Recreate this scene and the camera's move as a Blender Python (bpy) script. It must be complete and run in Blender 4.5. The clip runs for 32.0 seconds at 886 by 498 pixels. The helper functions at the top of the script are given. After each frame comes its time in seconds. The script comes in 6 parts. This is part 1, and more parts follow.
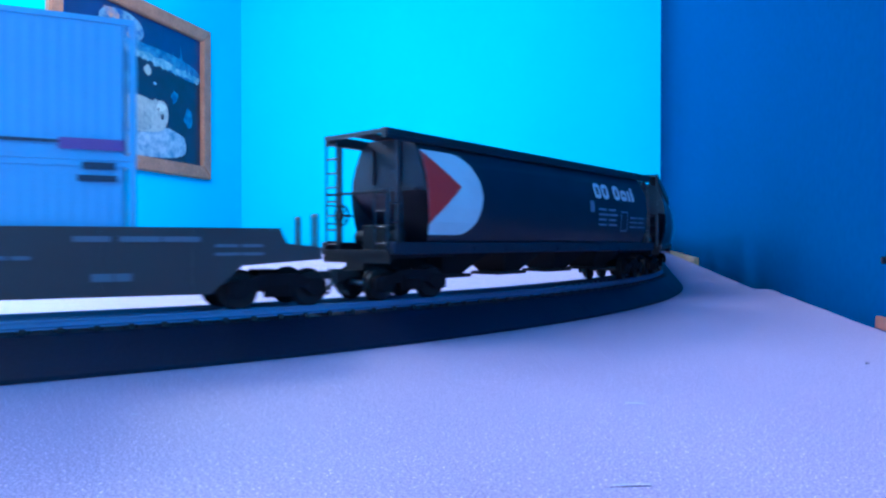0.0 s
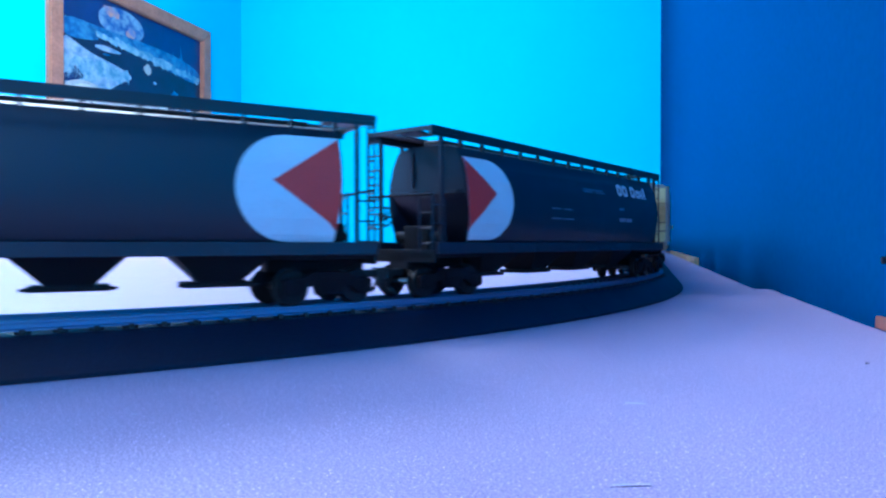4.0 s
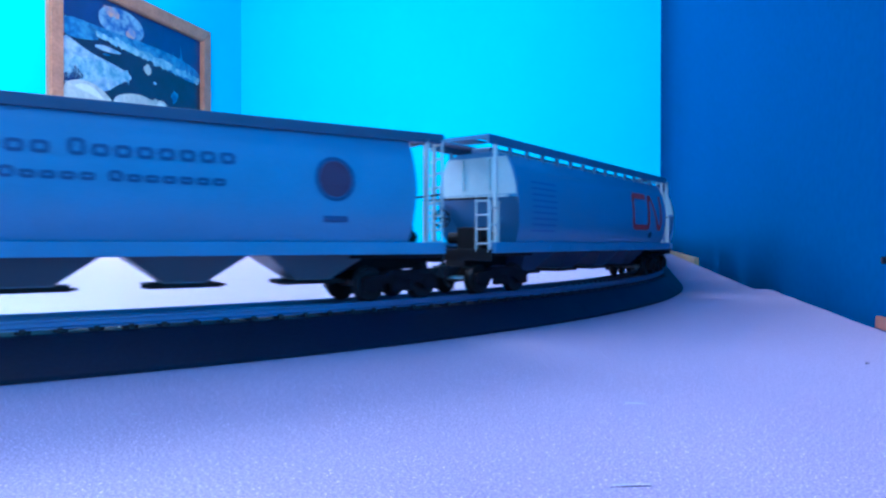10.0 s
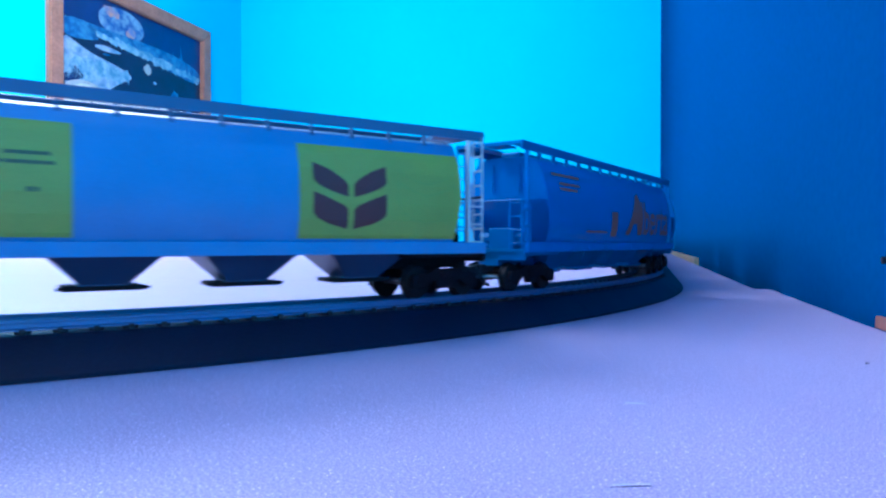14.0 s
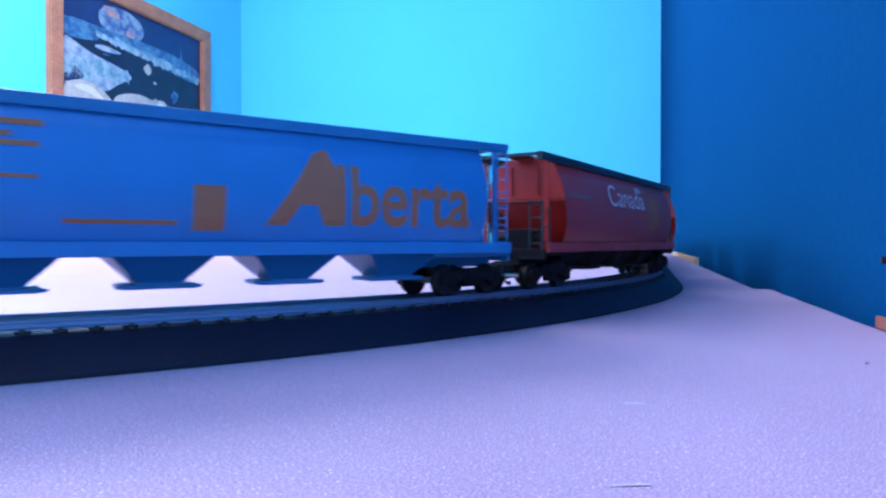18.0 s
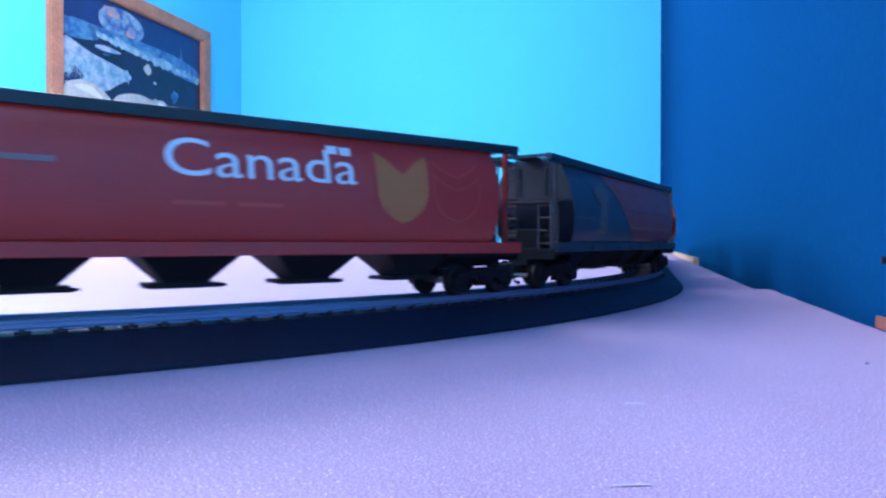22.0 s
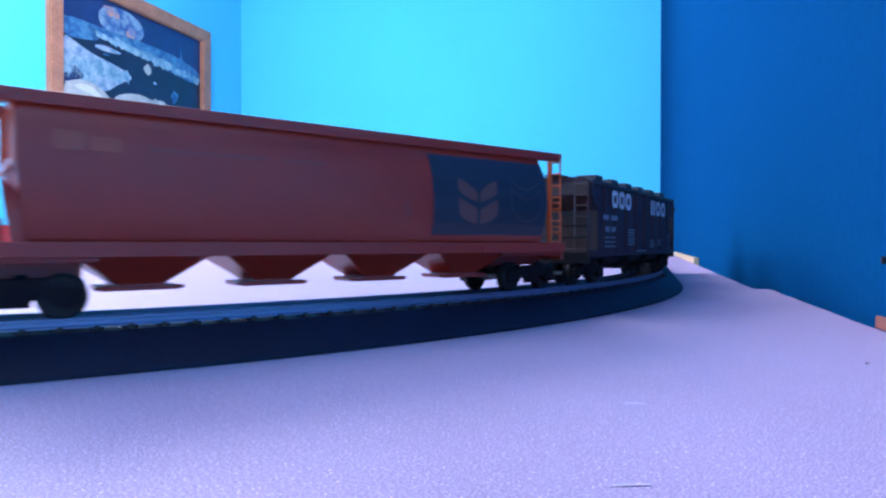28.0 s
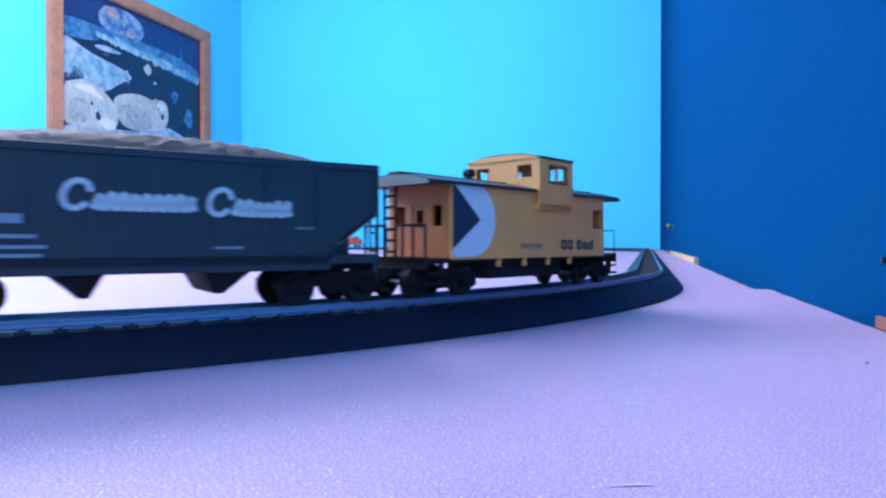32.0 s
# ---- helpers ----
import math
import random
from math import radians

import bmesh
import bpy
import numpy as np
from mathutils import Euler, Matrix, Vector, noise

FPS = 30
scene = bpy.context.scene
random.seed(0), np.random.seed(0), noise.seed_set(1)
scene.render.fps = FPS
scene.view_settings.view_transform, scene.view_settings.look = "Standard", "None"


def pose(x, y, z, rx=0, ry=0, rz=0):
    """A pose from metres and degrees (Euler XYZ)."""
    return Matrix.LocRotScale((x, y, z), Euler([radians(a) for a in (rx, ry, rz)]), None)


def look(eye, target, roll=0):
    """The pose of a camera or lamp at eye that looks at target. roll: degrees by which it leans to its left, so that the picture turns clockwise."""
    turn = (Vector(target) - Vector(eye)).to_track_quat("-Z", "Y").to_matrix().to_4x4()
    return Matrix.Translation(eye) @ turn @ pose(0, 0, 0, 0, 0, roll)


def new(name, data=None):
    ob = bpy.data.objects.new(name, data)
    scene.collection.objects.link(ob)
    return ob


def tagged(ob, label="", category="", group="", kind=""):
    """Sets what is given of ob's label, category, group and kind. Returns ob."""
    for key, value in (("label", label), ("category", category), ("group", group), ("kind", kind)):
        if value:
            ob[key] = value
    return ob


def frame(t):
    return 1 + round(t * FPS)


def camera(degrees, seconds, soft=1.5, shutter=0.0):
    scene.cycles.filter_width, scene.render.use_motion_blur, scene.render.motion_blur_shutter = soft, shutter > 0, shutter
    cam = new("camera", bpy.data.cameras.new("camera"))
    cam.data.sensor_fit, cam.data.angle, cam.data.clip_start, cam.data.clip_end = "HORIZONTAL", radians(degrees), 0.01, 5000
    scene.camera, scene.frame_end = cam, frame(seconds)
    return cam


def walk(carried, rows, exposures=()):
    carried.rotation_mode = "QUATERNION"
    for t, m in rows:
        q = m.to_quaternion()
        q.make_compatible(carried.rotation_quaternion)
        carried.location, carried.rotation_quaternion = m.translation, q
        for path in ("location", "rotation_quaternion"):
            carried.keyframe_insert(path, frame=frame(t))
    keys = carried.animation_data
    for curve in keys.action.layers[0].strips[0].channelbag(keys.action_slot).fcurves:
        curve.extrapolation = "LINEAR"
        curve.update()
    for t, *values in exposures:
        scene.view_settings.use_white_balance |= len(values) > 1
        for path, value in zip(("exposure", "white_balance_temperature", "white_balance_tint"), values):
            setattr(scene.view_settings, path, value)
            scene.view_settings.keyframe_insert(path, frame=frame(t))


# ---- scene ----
EYE = (0.0, 0.0, 0.0306)
cam = camera(67.42, 32.0, soft=2.4, shutter=0.5)
CAM_POSE = look(EYE, (0.0, 1.0, 0.0306 - 0.00834))
walk(cam, [(0.0, CAM_POSE), (32.0, CAM_POSE)],
     exposures=((0.0, 0.02, 5150, 13), (14.3, 0.02, 5150, 14), (16.6, 0.12, 6300, 30), (32.0, 0.12, 6250, 28)))

# ---- directions of the room: depth along the side walls, and to the left ----
ED = Vector((0.2942, 0.9557, 0.0))
EP = Vector((-0.9557, 0.2942, 0.0))
ROOM_TURN = math.degrees(math.atan2(0.9557, 0.2942)) - 90


ROOM = Matrix.Translation((0, 0, 0)) @ Matrix.Rotation(radians(ROOM_TURN), 4, "Z")  # x: to the right, y: depth

# ---- light: daylight from unseen windows added in the side wall and behind the camera, and two added lamps ----
world = bpy.data.worlds.new("room_world")
scene.world = world
world.use_nodes = True
world.node_tree.nodes["Background"].inputs[0].default_value = (0.45, 0.62, 1.0, 1)
world.node_tree.nodes["Background"].inputs[1].default_value = 0.3

P_LEFT = 2.44
# Assumed window, never in view, that lights the car ends from the left.
WIN_D0, WIN_D1, WIN_Z0, WIN_Z1 = -0.45, 1.30, 1.00, 1.58
sky_data = bpy.data.lights.new("unseen_side_daylight", "AREA")
sky_data.shape = "RECTANGLE"
sky_data.size, sky_data.size_y = WIN_Z1 - WIN_Z0 - 0.04, WIN_D1 - WIN_D0 - 0.04
sky_data.energy = 42
sky_data.color = (0.97, 0.95, 0.98)
sky_light = new("unseen_side_daylight", sky_data)
sky_light.matrix_basis = ROOM @ Matrix.Translation((-P_LEFT - 0.02, (WIN_D0 + WIN_D1) / 2, (WIN_Z0 + WIN_Z1) / 2)) @ Matrix.Rotation(radians(-90), 4, "Y")

# Unseen window, added for blue light on the table and near car sides.
BACK_P0, BACK_P1, BACK_Z0, BACK_Z1 = -0.60, 0.02, 0.10, 1.40
D_FRONT = -1.0
P_WIDE, D_END = -1.40, 0.19   # out of view the blue wall stops and the room is widened, to let the back window's light in
back_data = bpy.data.lights.new("unseen_back_daylight", "AREA")
back_data.shape = "RECTANGLE"
back_data.size, back_data.size_y = BACK_P1 - BACK_P0 - 0.04, BACK_Z1 - BACK_Z0 - 0.04
back_data.energy = 6.5
back_data.color = (0.34, 0.62, 1.0)
back_light = new("unseen_back_daylight", back_data)
back_light.matrix_basis = ROOM @ Matrix.Translation((-(BACK_P0 + BACK_P1) / 2, D_FRONT - 0.02, (BACK_Z0 + BACK_Z1) / 2)) @ Matrix.Rotation(radians(90), 4, "X")

LAMPS = (((-1.066, 1.636, 1.50), 132, (0.90, 0.97, 1.0)), ((-0.845, 0.313, 1.50), 32, (0.84, 0.86, 1.0)))   # place, power and colour of two lamps added out of view to brighten walls and table
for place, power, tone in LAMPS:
    lamp_data = bpy.data.lights.new("added_lamp_light", "POINT")
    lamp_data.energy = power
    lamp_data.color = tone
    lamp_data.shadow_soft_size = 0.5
    new("added_lamp_light", lamp_data).location = place

# ---- materials ----


def mat(name, color, rough=0.5, metal=0.0, vary=0.12, fine=600.0, coarse=60.0, bump=0.15, dist=0.0002, spec=0.5, random_shift=0.0, coat=0.0):
    m = bpy.data.materials.new(name)
    m.use_nodes = True
    nt = m.node_tree
    n, l = nt.nodes, nt.links
    b = n["Principled BSDF"]
    tc = n.new("ShaderNodeTexCoord")
    n1, n2 = n.new("ShaderNodeTexNoise"), n.new("ShaderNodeTexNoise")
    n1.inputs["Scale"].default_value, n1.inputs["Detail"].default_value = coarse, 4
    n2.inputs["Scale"].default_value, n2.inputs["Detail"].default_value = fine, 3
    for k in (n1, n2):
        l.new(tc.outputs["Object"], k.inputs["Vector"])
    mx = n.new("ShaderNodeMath")
    mx.operation = "ADD"
    l.new(n1.outputs["Fac"], mx.inputs[0])
    l.new(n2.outputs["Fac"], mx.inputs[1])
    rg = n.new("ShaderNodeMapRange")
    rg.inputs["From Min"].default_value, rg.inputs["From Max"].default_value = 0.6, 1.4
    rg.inputs["To Min"].default_value, rg.inputs["To Max"].default_value = 1 - vary, 1 + vary
    l.new(mx.outputs[0], rg.inputs["Value"])
    val = rg.outputs[0]
    if random_shift:
        oi = n.new("ShaderNodeObjectInfo")
        r2 = n.new("ShaderNodeMapRange")
        r2.inputs["To Min"].default_value, r2.inputs["To Max"].default_value = 1 - random_shift, 1 + random_shift
        l.new(oi.outputs["Random"], r2.inputs["Value"])
        mm = n.new("ShaderNodeMath")
        mm.operation = "MULTIPLY"
        l.new(val, mm.inputs[0])
        l.new(r2.outputs[0], mm.inputs[1])
        val = mm.outputs[0]
    sc = n.new("ShaderNodeVectorMath")
    sc.operation = "SCALE"
    sc.inputs[0].default_value = color[:3]
    l.new(val, sc.inputs["Scale"])
    l.new(sc.outputs[0], b.inputs["Base Color"])
    rr = n.new("ShaderNodeMapRange")
    rr.inputs["To Min"].default_value, rr.inputs["To Max"].default_value = max(rough - 0.08, 0.03), min(rough + 0.08, 1)
    l.new(n1.outputs["Fac"], rr.inputs["Value"])
    l.new(rr.outputs[0], b.inputs["Roughness"])
    b.inputs["Metallic"].default_value = metal
    b.inputs["Specular IOR Level"].default_value = spec
    b.inputs["Coat Weight"].default_value = coat
    b.inputs["Coat Roughness"].default_value = 0.32
    b.inputs["Coat IOR"].default_value = 1.6
    if bump:
        bp = n.new("ShaderNodeBump")
        bp.inputs["Strength"].default_value, bp.inputs["Distance"].default_value = bump, dist
        l.new(n2.outputs["Fac"], bp.inputs["Height"])
        l.new(bp.outputs[0], b.inputs["Normal"])
    return m


M_WALL = mat("cyan_wall_paint", (0.062, 0.665, 0.965), 0.7, spec=0.0, vary=0.05, fine=220, coarse=1.6, bump=0.12, dist=0.001)
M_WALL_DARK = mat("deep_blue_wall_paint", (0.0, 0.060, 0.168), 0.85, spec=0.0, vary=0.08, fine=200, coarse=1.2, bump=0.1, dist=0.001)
M_CEIL = mat("white_ceiling_paint", (0.75, 0.78, 0.82), 0.8, vary=0.03, fine=150, coarse=2, bump=0.1, dist=0.001)
M_FLOOR = mat("grey_carpet", (0.16, 0.16, 0.18), 0.95, vary=0.2, fine=900, coarse=8, bump=0.5, dist=0.003)
M_TABLE = mat("pale_lavender_painted_board", (0.350, 0.258, 0.372), 0.55, vary=0.14, fine=2600, coarse=14, bump=0.08, dist=0.0003, spec=0.4)


def speckle(m, scale, amount):
    """Fine bright specks of two sizes, at random in a paint's colour."""
    nt = m.node_tree
    b = nt.nodes["Principled BSDF"]
    src = b.inputs["Base Color"].links[0].from_socket
    tc, no = nt.nodes.new("ShaderNodeTexCoord"), nt.nodes.new("ShaderNodeTexNoise")
    no.inputs["Scale"].default_value, no.inputs["Detail"].default_value, no.inputs["Roughness"].default_value = scale, 3, 0.7
    nt.links.new(tc.outputs["Object"], no.inputs["Vector"])
    rg = nt.nodes.new("ShaderNodeMapRange")
    rg.inputs["From Min"].default_value, rg.inputs["From Max"].default_value = 0.35, 0.72
    rg.inputs["To Min"].default_value, rg.inputs["To Max"].default_value = 1 - amount * 0.5, 1 + amount
    nt.links.new(no.outputs["Fac"], rg.inputs["Value"])
    glint, r2, mul = nt.nodes.new("ShaderNodeTexNoise"), nt.nodes.new("ShaderNodeMapRange"), nt.nodes.new("ShaderNodeMath")
    glint.inputs["Scale"].default_value, glint.inputs["Detail"].default_value = scale * 0.62, 2
    nt.links.new(tc.outputs["Object"], glint.inputs["Vector"])
    r2.inputs["From Min"].default_value, r2.inputs["From Max"].default_value = 0.62, 0.72
    r2.inputs["To Min"].default_value, r2.inputs["To Max"].default_value = 1.0, 1.0 + amount * 1.6
    nt.links.new(glint.outputs["Fac"], r2.inputs["Value"])
    mul.operation = "MULTIPLY"
    nt.links.new(rg.outputs[0], mul.inputs[0])
    nt.links.new(r2.outputs[0], mul.inputs[1])
    sc = nt.nodes.new("ShaderNodeVectorMath")
    sc.operation = "SCALE"
    nt.links.new(src, sc.inputs[0])
    nt.links.new(mul.outputs[0], sc.inputs["Scale"])
    nt.links.new(sc.outputs[0], b.inputs["Base Color"])


speckle(M_TABLE, 2700.0, 0.85)
M_PINE = mat("pale_pine", (0.62, 0.46, 0.27), 0.6, vary=0.15, fine=300, coarse=25)
M_REDWOOD = mat("red_brown_wood", (0.28, 0.09, 0.06), 0.6, vary=0.2, fine=300, coarse=25)
M_OAK = mat("oak_frame", (0.42, 0.19, 0.11), 0.5, vary=0.3, fine=90, coarse=12, bump=0.3, dist=0.0006)
M_BRASS = mat("aged_brass", (0.5, 0.33, 0.12), 0.35, 0.9, vary=0.2)
M_DARKMETAL = mat("dark_steel", (0.05, 0.05, 0.06), 0.4, 0.8, vary=0.2)
M_ROADBED = mat("black_plastic_roadbed", (0.005, 0.007, 0.021), 0.52, spec=0.22, vary=0.3, fine=900, coarse=60, bump=0.3, dist=0.0003)
M_TIE = mat("dark_brown_plastic_tie", (0.02, 0.016, 0.016), 0.6, vary=0.3, fine=1500, coarse=200, bump=0.3, random_shift=0.15)
# The rail's blue is the wall's reflection, put into the metal's colour.
M_RAIL = mat("blue_tinted_nickel_rail", (0.17, 0.26, 0.38), 0.42, 1.0, vary=0.08, fine=1500, coarse=80, bump=0.06, dist=0.00005)
M_WHEEL = mat("black_plastic_wheel", (0.009, 0.008, 0.009), 0.5, spec=0.25, vary=0.2, fine=900, coarse=150)
M_TREAD = mat("worn_steel_tread", (0.35, 0.34, 0.33), 0.35, 0.9, vary=0.2)
M_TRUCK = mat("black_plastic_truck", (0.009, 0.006, 0.008), 0.65, spec=0.12, vary=0.3, fine=1500, coarse=200, bump=0.3)
M_UNDER = mat("black_underframe", (0.012, 0.011, 0.013), 0.75, spec=0.2, vary=0.3, fine=1500, coarse=150)
M_COUPLER = mat("black_coupler", (0.02, 0.018, 0.018), 0.45, 0.3, vary=0.2)
M_COAL = mat("coal_load", (0.035, 0.034, 0.036), 0.6, vary=0.6, fine=1400, coarse=400, bump=1.0, dist=0.001)
M_GLASS = bpy.data.materials.new("clear_plastic_glazing")
M_GLASS.use_nodes = True
_g = M_GLASS.node_tree.nodes["Principled BSDF"]
_g.inputs["Transmission Weight"].default_value, _g.inputs["Roughness"].default_value, _g.inputs["IOR"].default_value = 1.0, 0.05, 1.3
PAINTS = {}


def paint(name, color, rough=0.42, vary=0.10, coat=0.24):
    """A paint of a model car, made once."""
    if name not in PAINTS:
        PAINTS[name] = mat(name, color, rough, vary=vary, fine=1800, coarse=70, bump=0.10, dist=0.00005, coat=coat)
    return PAINTS[name]


WHITE = (0.62, 0.65, 0.70)
P_WHITE = paint("white_lettering", WHITE, 0.5)
P_RED = paint("red_lettering", (0.64, 0.03, 0.02), 0.5)
P_DATA = paint("faded_data_lettering", (0.20, 0.24, 0.31), 0.6)
P_NAVY = paint("navy_lettering", (0.012, 0.018, 0.045), 0.5)
P_ORANGE = paint("ochre_orange_lettering", (0.40, 0.105, 0.04), 0.5)

# ---- mesh helpers (millimetres inside a car, metres elsewhere) ----
MM = 0.001


def part(name, bm, material, parent, label="", scale=1.0, smooth=False):
    """Links a bmesh as one mesh object under a thing or a part."""
    me = bpy.data.meshes.new(name)
    if scale != 1.0:
        bmesh.ops.scale(bm, vec=(scale,) * 3, verts=bm.verts)
    bm.to_mesh(me)
    bm.free()
    me.materials.append(material)
    if smooth:
        me.shade_smooth()
        me.set_sharp_from_angle(angle=radians(35))
    ob = new(name, me)
    ob.parent = parent
    if label:
        ob["label"] = label
    return ob


def shared(name, me, parent, label=""):
    ob = new(name, me)
    ob.parent = parent
    if label:
        ob["label"] = label
    return ob


def box(bm, x0, x1, y0, y1, z0, z1, bevel=0.0):
    vs = [bm.verts.new((x, y, z)) for x in (x0, x1) for y in (y0, y1) for z in (z0, z1)]
    fs = [bm.faces.new([vs[i] for i in f]) for f in ((0, 1, 3, 2), (4, 6, 7, 5), (0, 4, 5, 1), (2, 3, 7, 6), (0, 2, 6, 4), (1, 5, 7, 3))]
    if bevel:
        es = list({e for f in fs for e in f.edges})
        bmesh.ops.bevel(bm, geom=es, offset=bevel, segments=2, affect="EDGES", profile=0.5)
    return bm


def boxes(*rows, bevel=0.0):
    bm = bmesh.new()
    for r in rows:
        box(bm, *r, bevel=bevel)
    return bm


def rod(bm, p, q, r, n=6):
    p, q = Vector(p), Vector(q)
    ax = (q - p).normalized()
    u = ax.orthogonal().normalized()
    v = ax.cross(u)
    a = [bm.verts.new(p + r * (math.cos(2 * math.pi * i / n) * u + math.sin(2 * math.pi * i / n) * v)) for i in range(n)]
    b = [bm.verts.new(q + r * (math.cos(2 * math.pi * i / n) * u + math.sin(2 * math.pi * i / n) * v)) for i in range(n)]
    for i in range(n):
        bm.faces.new((a[i], a[(i + 1) % n], b[(i + 1) % n], b[i]))
    bm.faces.new(a[::-1])
    bm.faces.new(b)


def rods(pairs, r, n=6):
    bm = bmesh.new()
    for p, q in pairs:
        rod(bm, p, q, r, n)
    return bm


def loft(bm, loops, cap=True):
    rows = [[bm.verts.new(p) for p in lp] for lp in loops]
    n = len(rows[0])
    for a, b in zip(rows, rows[1:]):
        for i in range(n):
            bm.faces.new((a[i], a[(i + 1) % n], b[(i + 1) % n], b[i]))
    if cap:
        bm.faces.new(rows[0][::-1])
        bm.faces.new(rows[-1])
    bmesh.ops.recalc_face_normals(bm, faces=bm.faces)
    return bm


def prism(bm, poly, axis_lo, axis_hi, axis="y"):
    """A polygon in two axes, drawn out along the third."""
    def p3(a, b, c):
        return {"y": (a, c, b), "x": (c, a, b), "z": (a, b, c)}[axis]
    lo = [bm.verts.new(p3(a, b, axis_lo)) for a, b in poly]
    hi = [bm.verts.new(p3(a, b, axis_hi)) for a, b in poly]
    n = len(poly)
    fs = [bm.faces.new((lo[i], lo[(i + 1) % n], hi[(i + 1) % n], hi[i])) for i in range(n)]
    fs += [bm.faces.new(lo[::-1]), bm.faces.new(hi)]
    bmesh.ops.recalc_face_normals(bm, faces=fs)
    return bm


def plain(name, bm, material, label, category, group="", kind="", smooth=False):
    ob = part(name, bm, material, None, "", 1.0, smooth)
    return tagged(ob, label, category, group, kind)


# ---- decals on a car's near side: flat shapes in (x, z) laid onto the side's profile ----


PROFILE_Z = (20.5, 25.0, 30.0, 35.0, 40.0, 44.5, 48.2, 48.5)   # where the cars' profiles bend


def lay(name, polys, material, parent, prof, label="", off=0.15, step=3.0, bm=None):
    many = polys is not None and len(polys) > 1
    if bm is None:
        bm = bmesh.new()
        for poly in polys:
            bm.faces.new([bm.verts.new((x, 0, z)) for x, z in poly])
    zs = [v.co.z for v in bm.verts]
    z = math.floor(min(zs) / step) * step + step
    cuts = [k for k in PROFILE_Z if min(zs) < k < max(zs)]
    while z < max(zs):
        bmesh.ops.bisect_plane(bm, geom=bm.verts[:] + bm.edges[:] + bm.faces[:], plane_co=(0, 0, z), plane_no=(0, 0, 1))
        z += step
    for z in cuts:
        bmesh.ops.bisect_plane(bm, geom=bm.verts[:] + bm.edges[:] + bm.faces[:], plane_co=(0, 0, z), plane_no=(0, 0, 1))
    bmesh.ops.remove_doubles(bm, verts=bm.verts, dist=0.004)
    if parent in REACH:
        for v in bm.verts:
            v.co.x = min(max(v.co.x, -REACH[parent](-1, v.co.z)), REACH[parent](1, v.co.z))
    for v in bm.verts:
        v.co.y = -(prof(v.co.z) + off)
    bmesh.ops.recalc_face_normals(bm, faces=bm.faces)
    for f in bm.faces:
        if f.normal.y > 0:
            f.normal_flip()
    ob = part(name, bm, material, parent, label, MM)
    if many and "lettering" in name:
        ob["kind"] = "stuff"
    return ob


def rect(x0, x1, z0, z1, lean=0.0):
    return [(x0, z0), (x1, z0), (x1 + lean, z1), (x0 + lean, z1)]


def ring(cx, cz, rx, rz, w, n=20):
    out = []
    for i in range(n):
        a, b = 2 * math.pi * i / n, 2 * math.pi * (i + 1) / n
        out.append([(cx + rx * math.cos(a), cz + rz * math.sin(a)), (cx + rx * math.cos(b), cz + rz * math.sin(b)),
                    (cx + (rx - w) * math.cos(b), cz + (rz - w) * math.sin(b)), (cx + (rx - w) * math.cos(a), cz + (rz - w) * math.sin(a))])
    return out


def disc(cx, cz, rx, rz, n=28, a0=0.0, a1=360.0):
    return [(cx + rx * math.cos(radians(a0 + (a1 - a0) * i / n)), cz + rz * math.sin(radians(a0 + (a1 - a0) * i / n))) for i in range(n + (a1 - a0 < 360))]


def stroke(pts, w):
    """A polyline drawn with a flat pen."""
    out = []
    for (a, b), (c, d) in zip(pts, pts[1:]):
        ln = math.hypot(c - a, d - b) or 1
        nx, nz = -(d - b) / ln * w / 2, (c - a) / ln * w / 2
        ex, ez = (c - a) / ln * w * 0.3, (d - b) / ln * w * 0.3
        out.append([(a - ex + nx, b - ez + nz), (a - ex - nx, b - ez - nz), (c + ex - nx, d + ez - nz), (c + ex + nx, d + ez + nz)])
    return out


def hollow(x0, x1, z0, z1, pen, lean=0.0, n=5):
    """A rounded upright block with an open middle, as a strip of flat pieces."""
    def loop(a0, a1, b0, b1, r):
        pts = []
        for cx, cz, start in ((a1 - r, b1 - r, 0), (a0 + r, b1 - r, 90), (a0 + r, b0 + r, 180), (a1 - r, b0 + r, 270)):
            pts += [(cx + r * math.cos(radians(start + 90 * i / n)), cz + r * math.sin(radians(start + 90 * i / n))) for i in range(n + 1)]
        return [(px + lean * (pz - z0) / (z1 - z0), pz) for px, pz in pts]
    r = min(x1 - x0, z1 - z0) * 0.34
    a, b = loop(x0, x1, z0, z1, r), loop(x0 + pen, x1 - pen, z0 + pen * 0.8, z1 - pen * 0.8, max(r - pen, 0.05))
    return [[a[i], a[(i + 1) % len(a)], b[(i + 1) % len(a)], b[i]] for i in range(len(a))]


def blocks(car, prof, ink, x0, x1, z0, z1, pattern, off=0.2, lean=0.0, fill=0.86, pen=0.30):
    """Plain rounded blocks in a row in place of a maker's name: O tall, o low, I and i narrow, - a space. Each block is a part."""
    units = [0.5 if c in "-Ii" else 1.0 for c in pattern]
    step = (x1 - x0) / sum(units)
    x = x0
    for c, u in zip(pattern, units):
        if c != "-":
            top = z1 if c in "OI" else z0 + (z1 - z0) * 0.74
            w = step * u * fill
            shape = hollow(x, x + w, z0, top, w * pen, lean) if c in "Oo" else [rect(x, x + w * 0.8, z0, top, lean)]
            lay("name_block", shape, ink, car, prof, "plain painted block", off)
        x += u * step


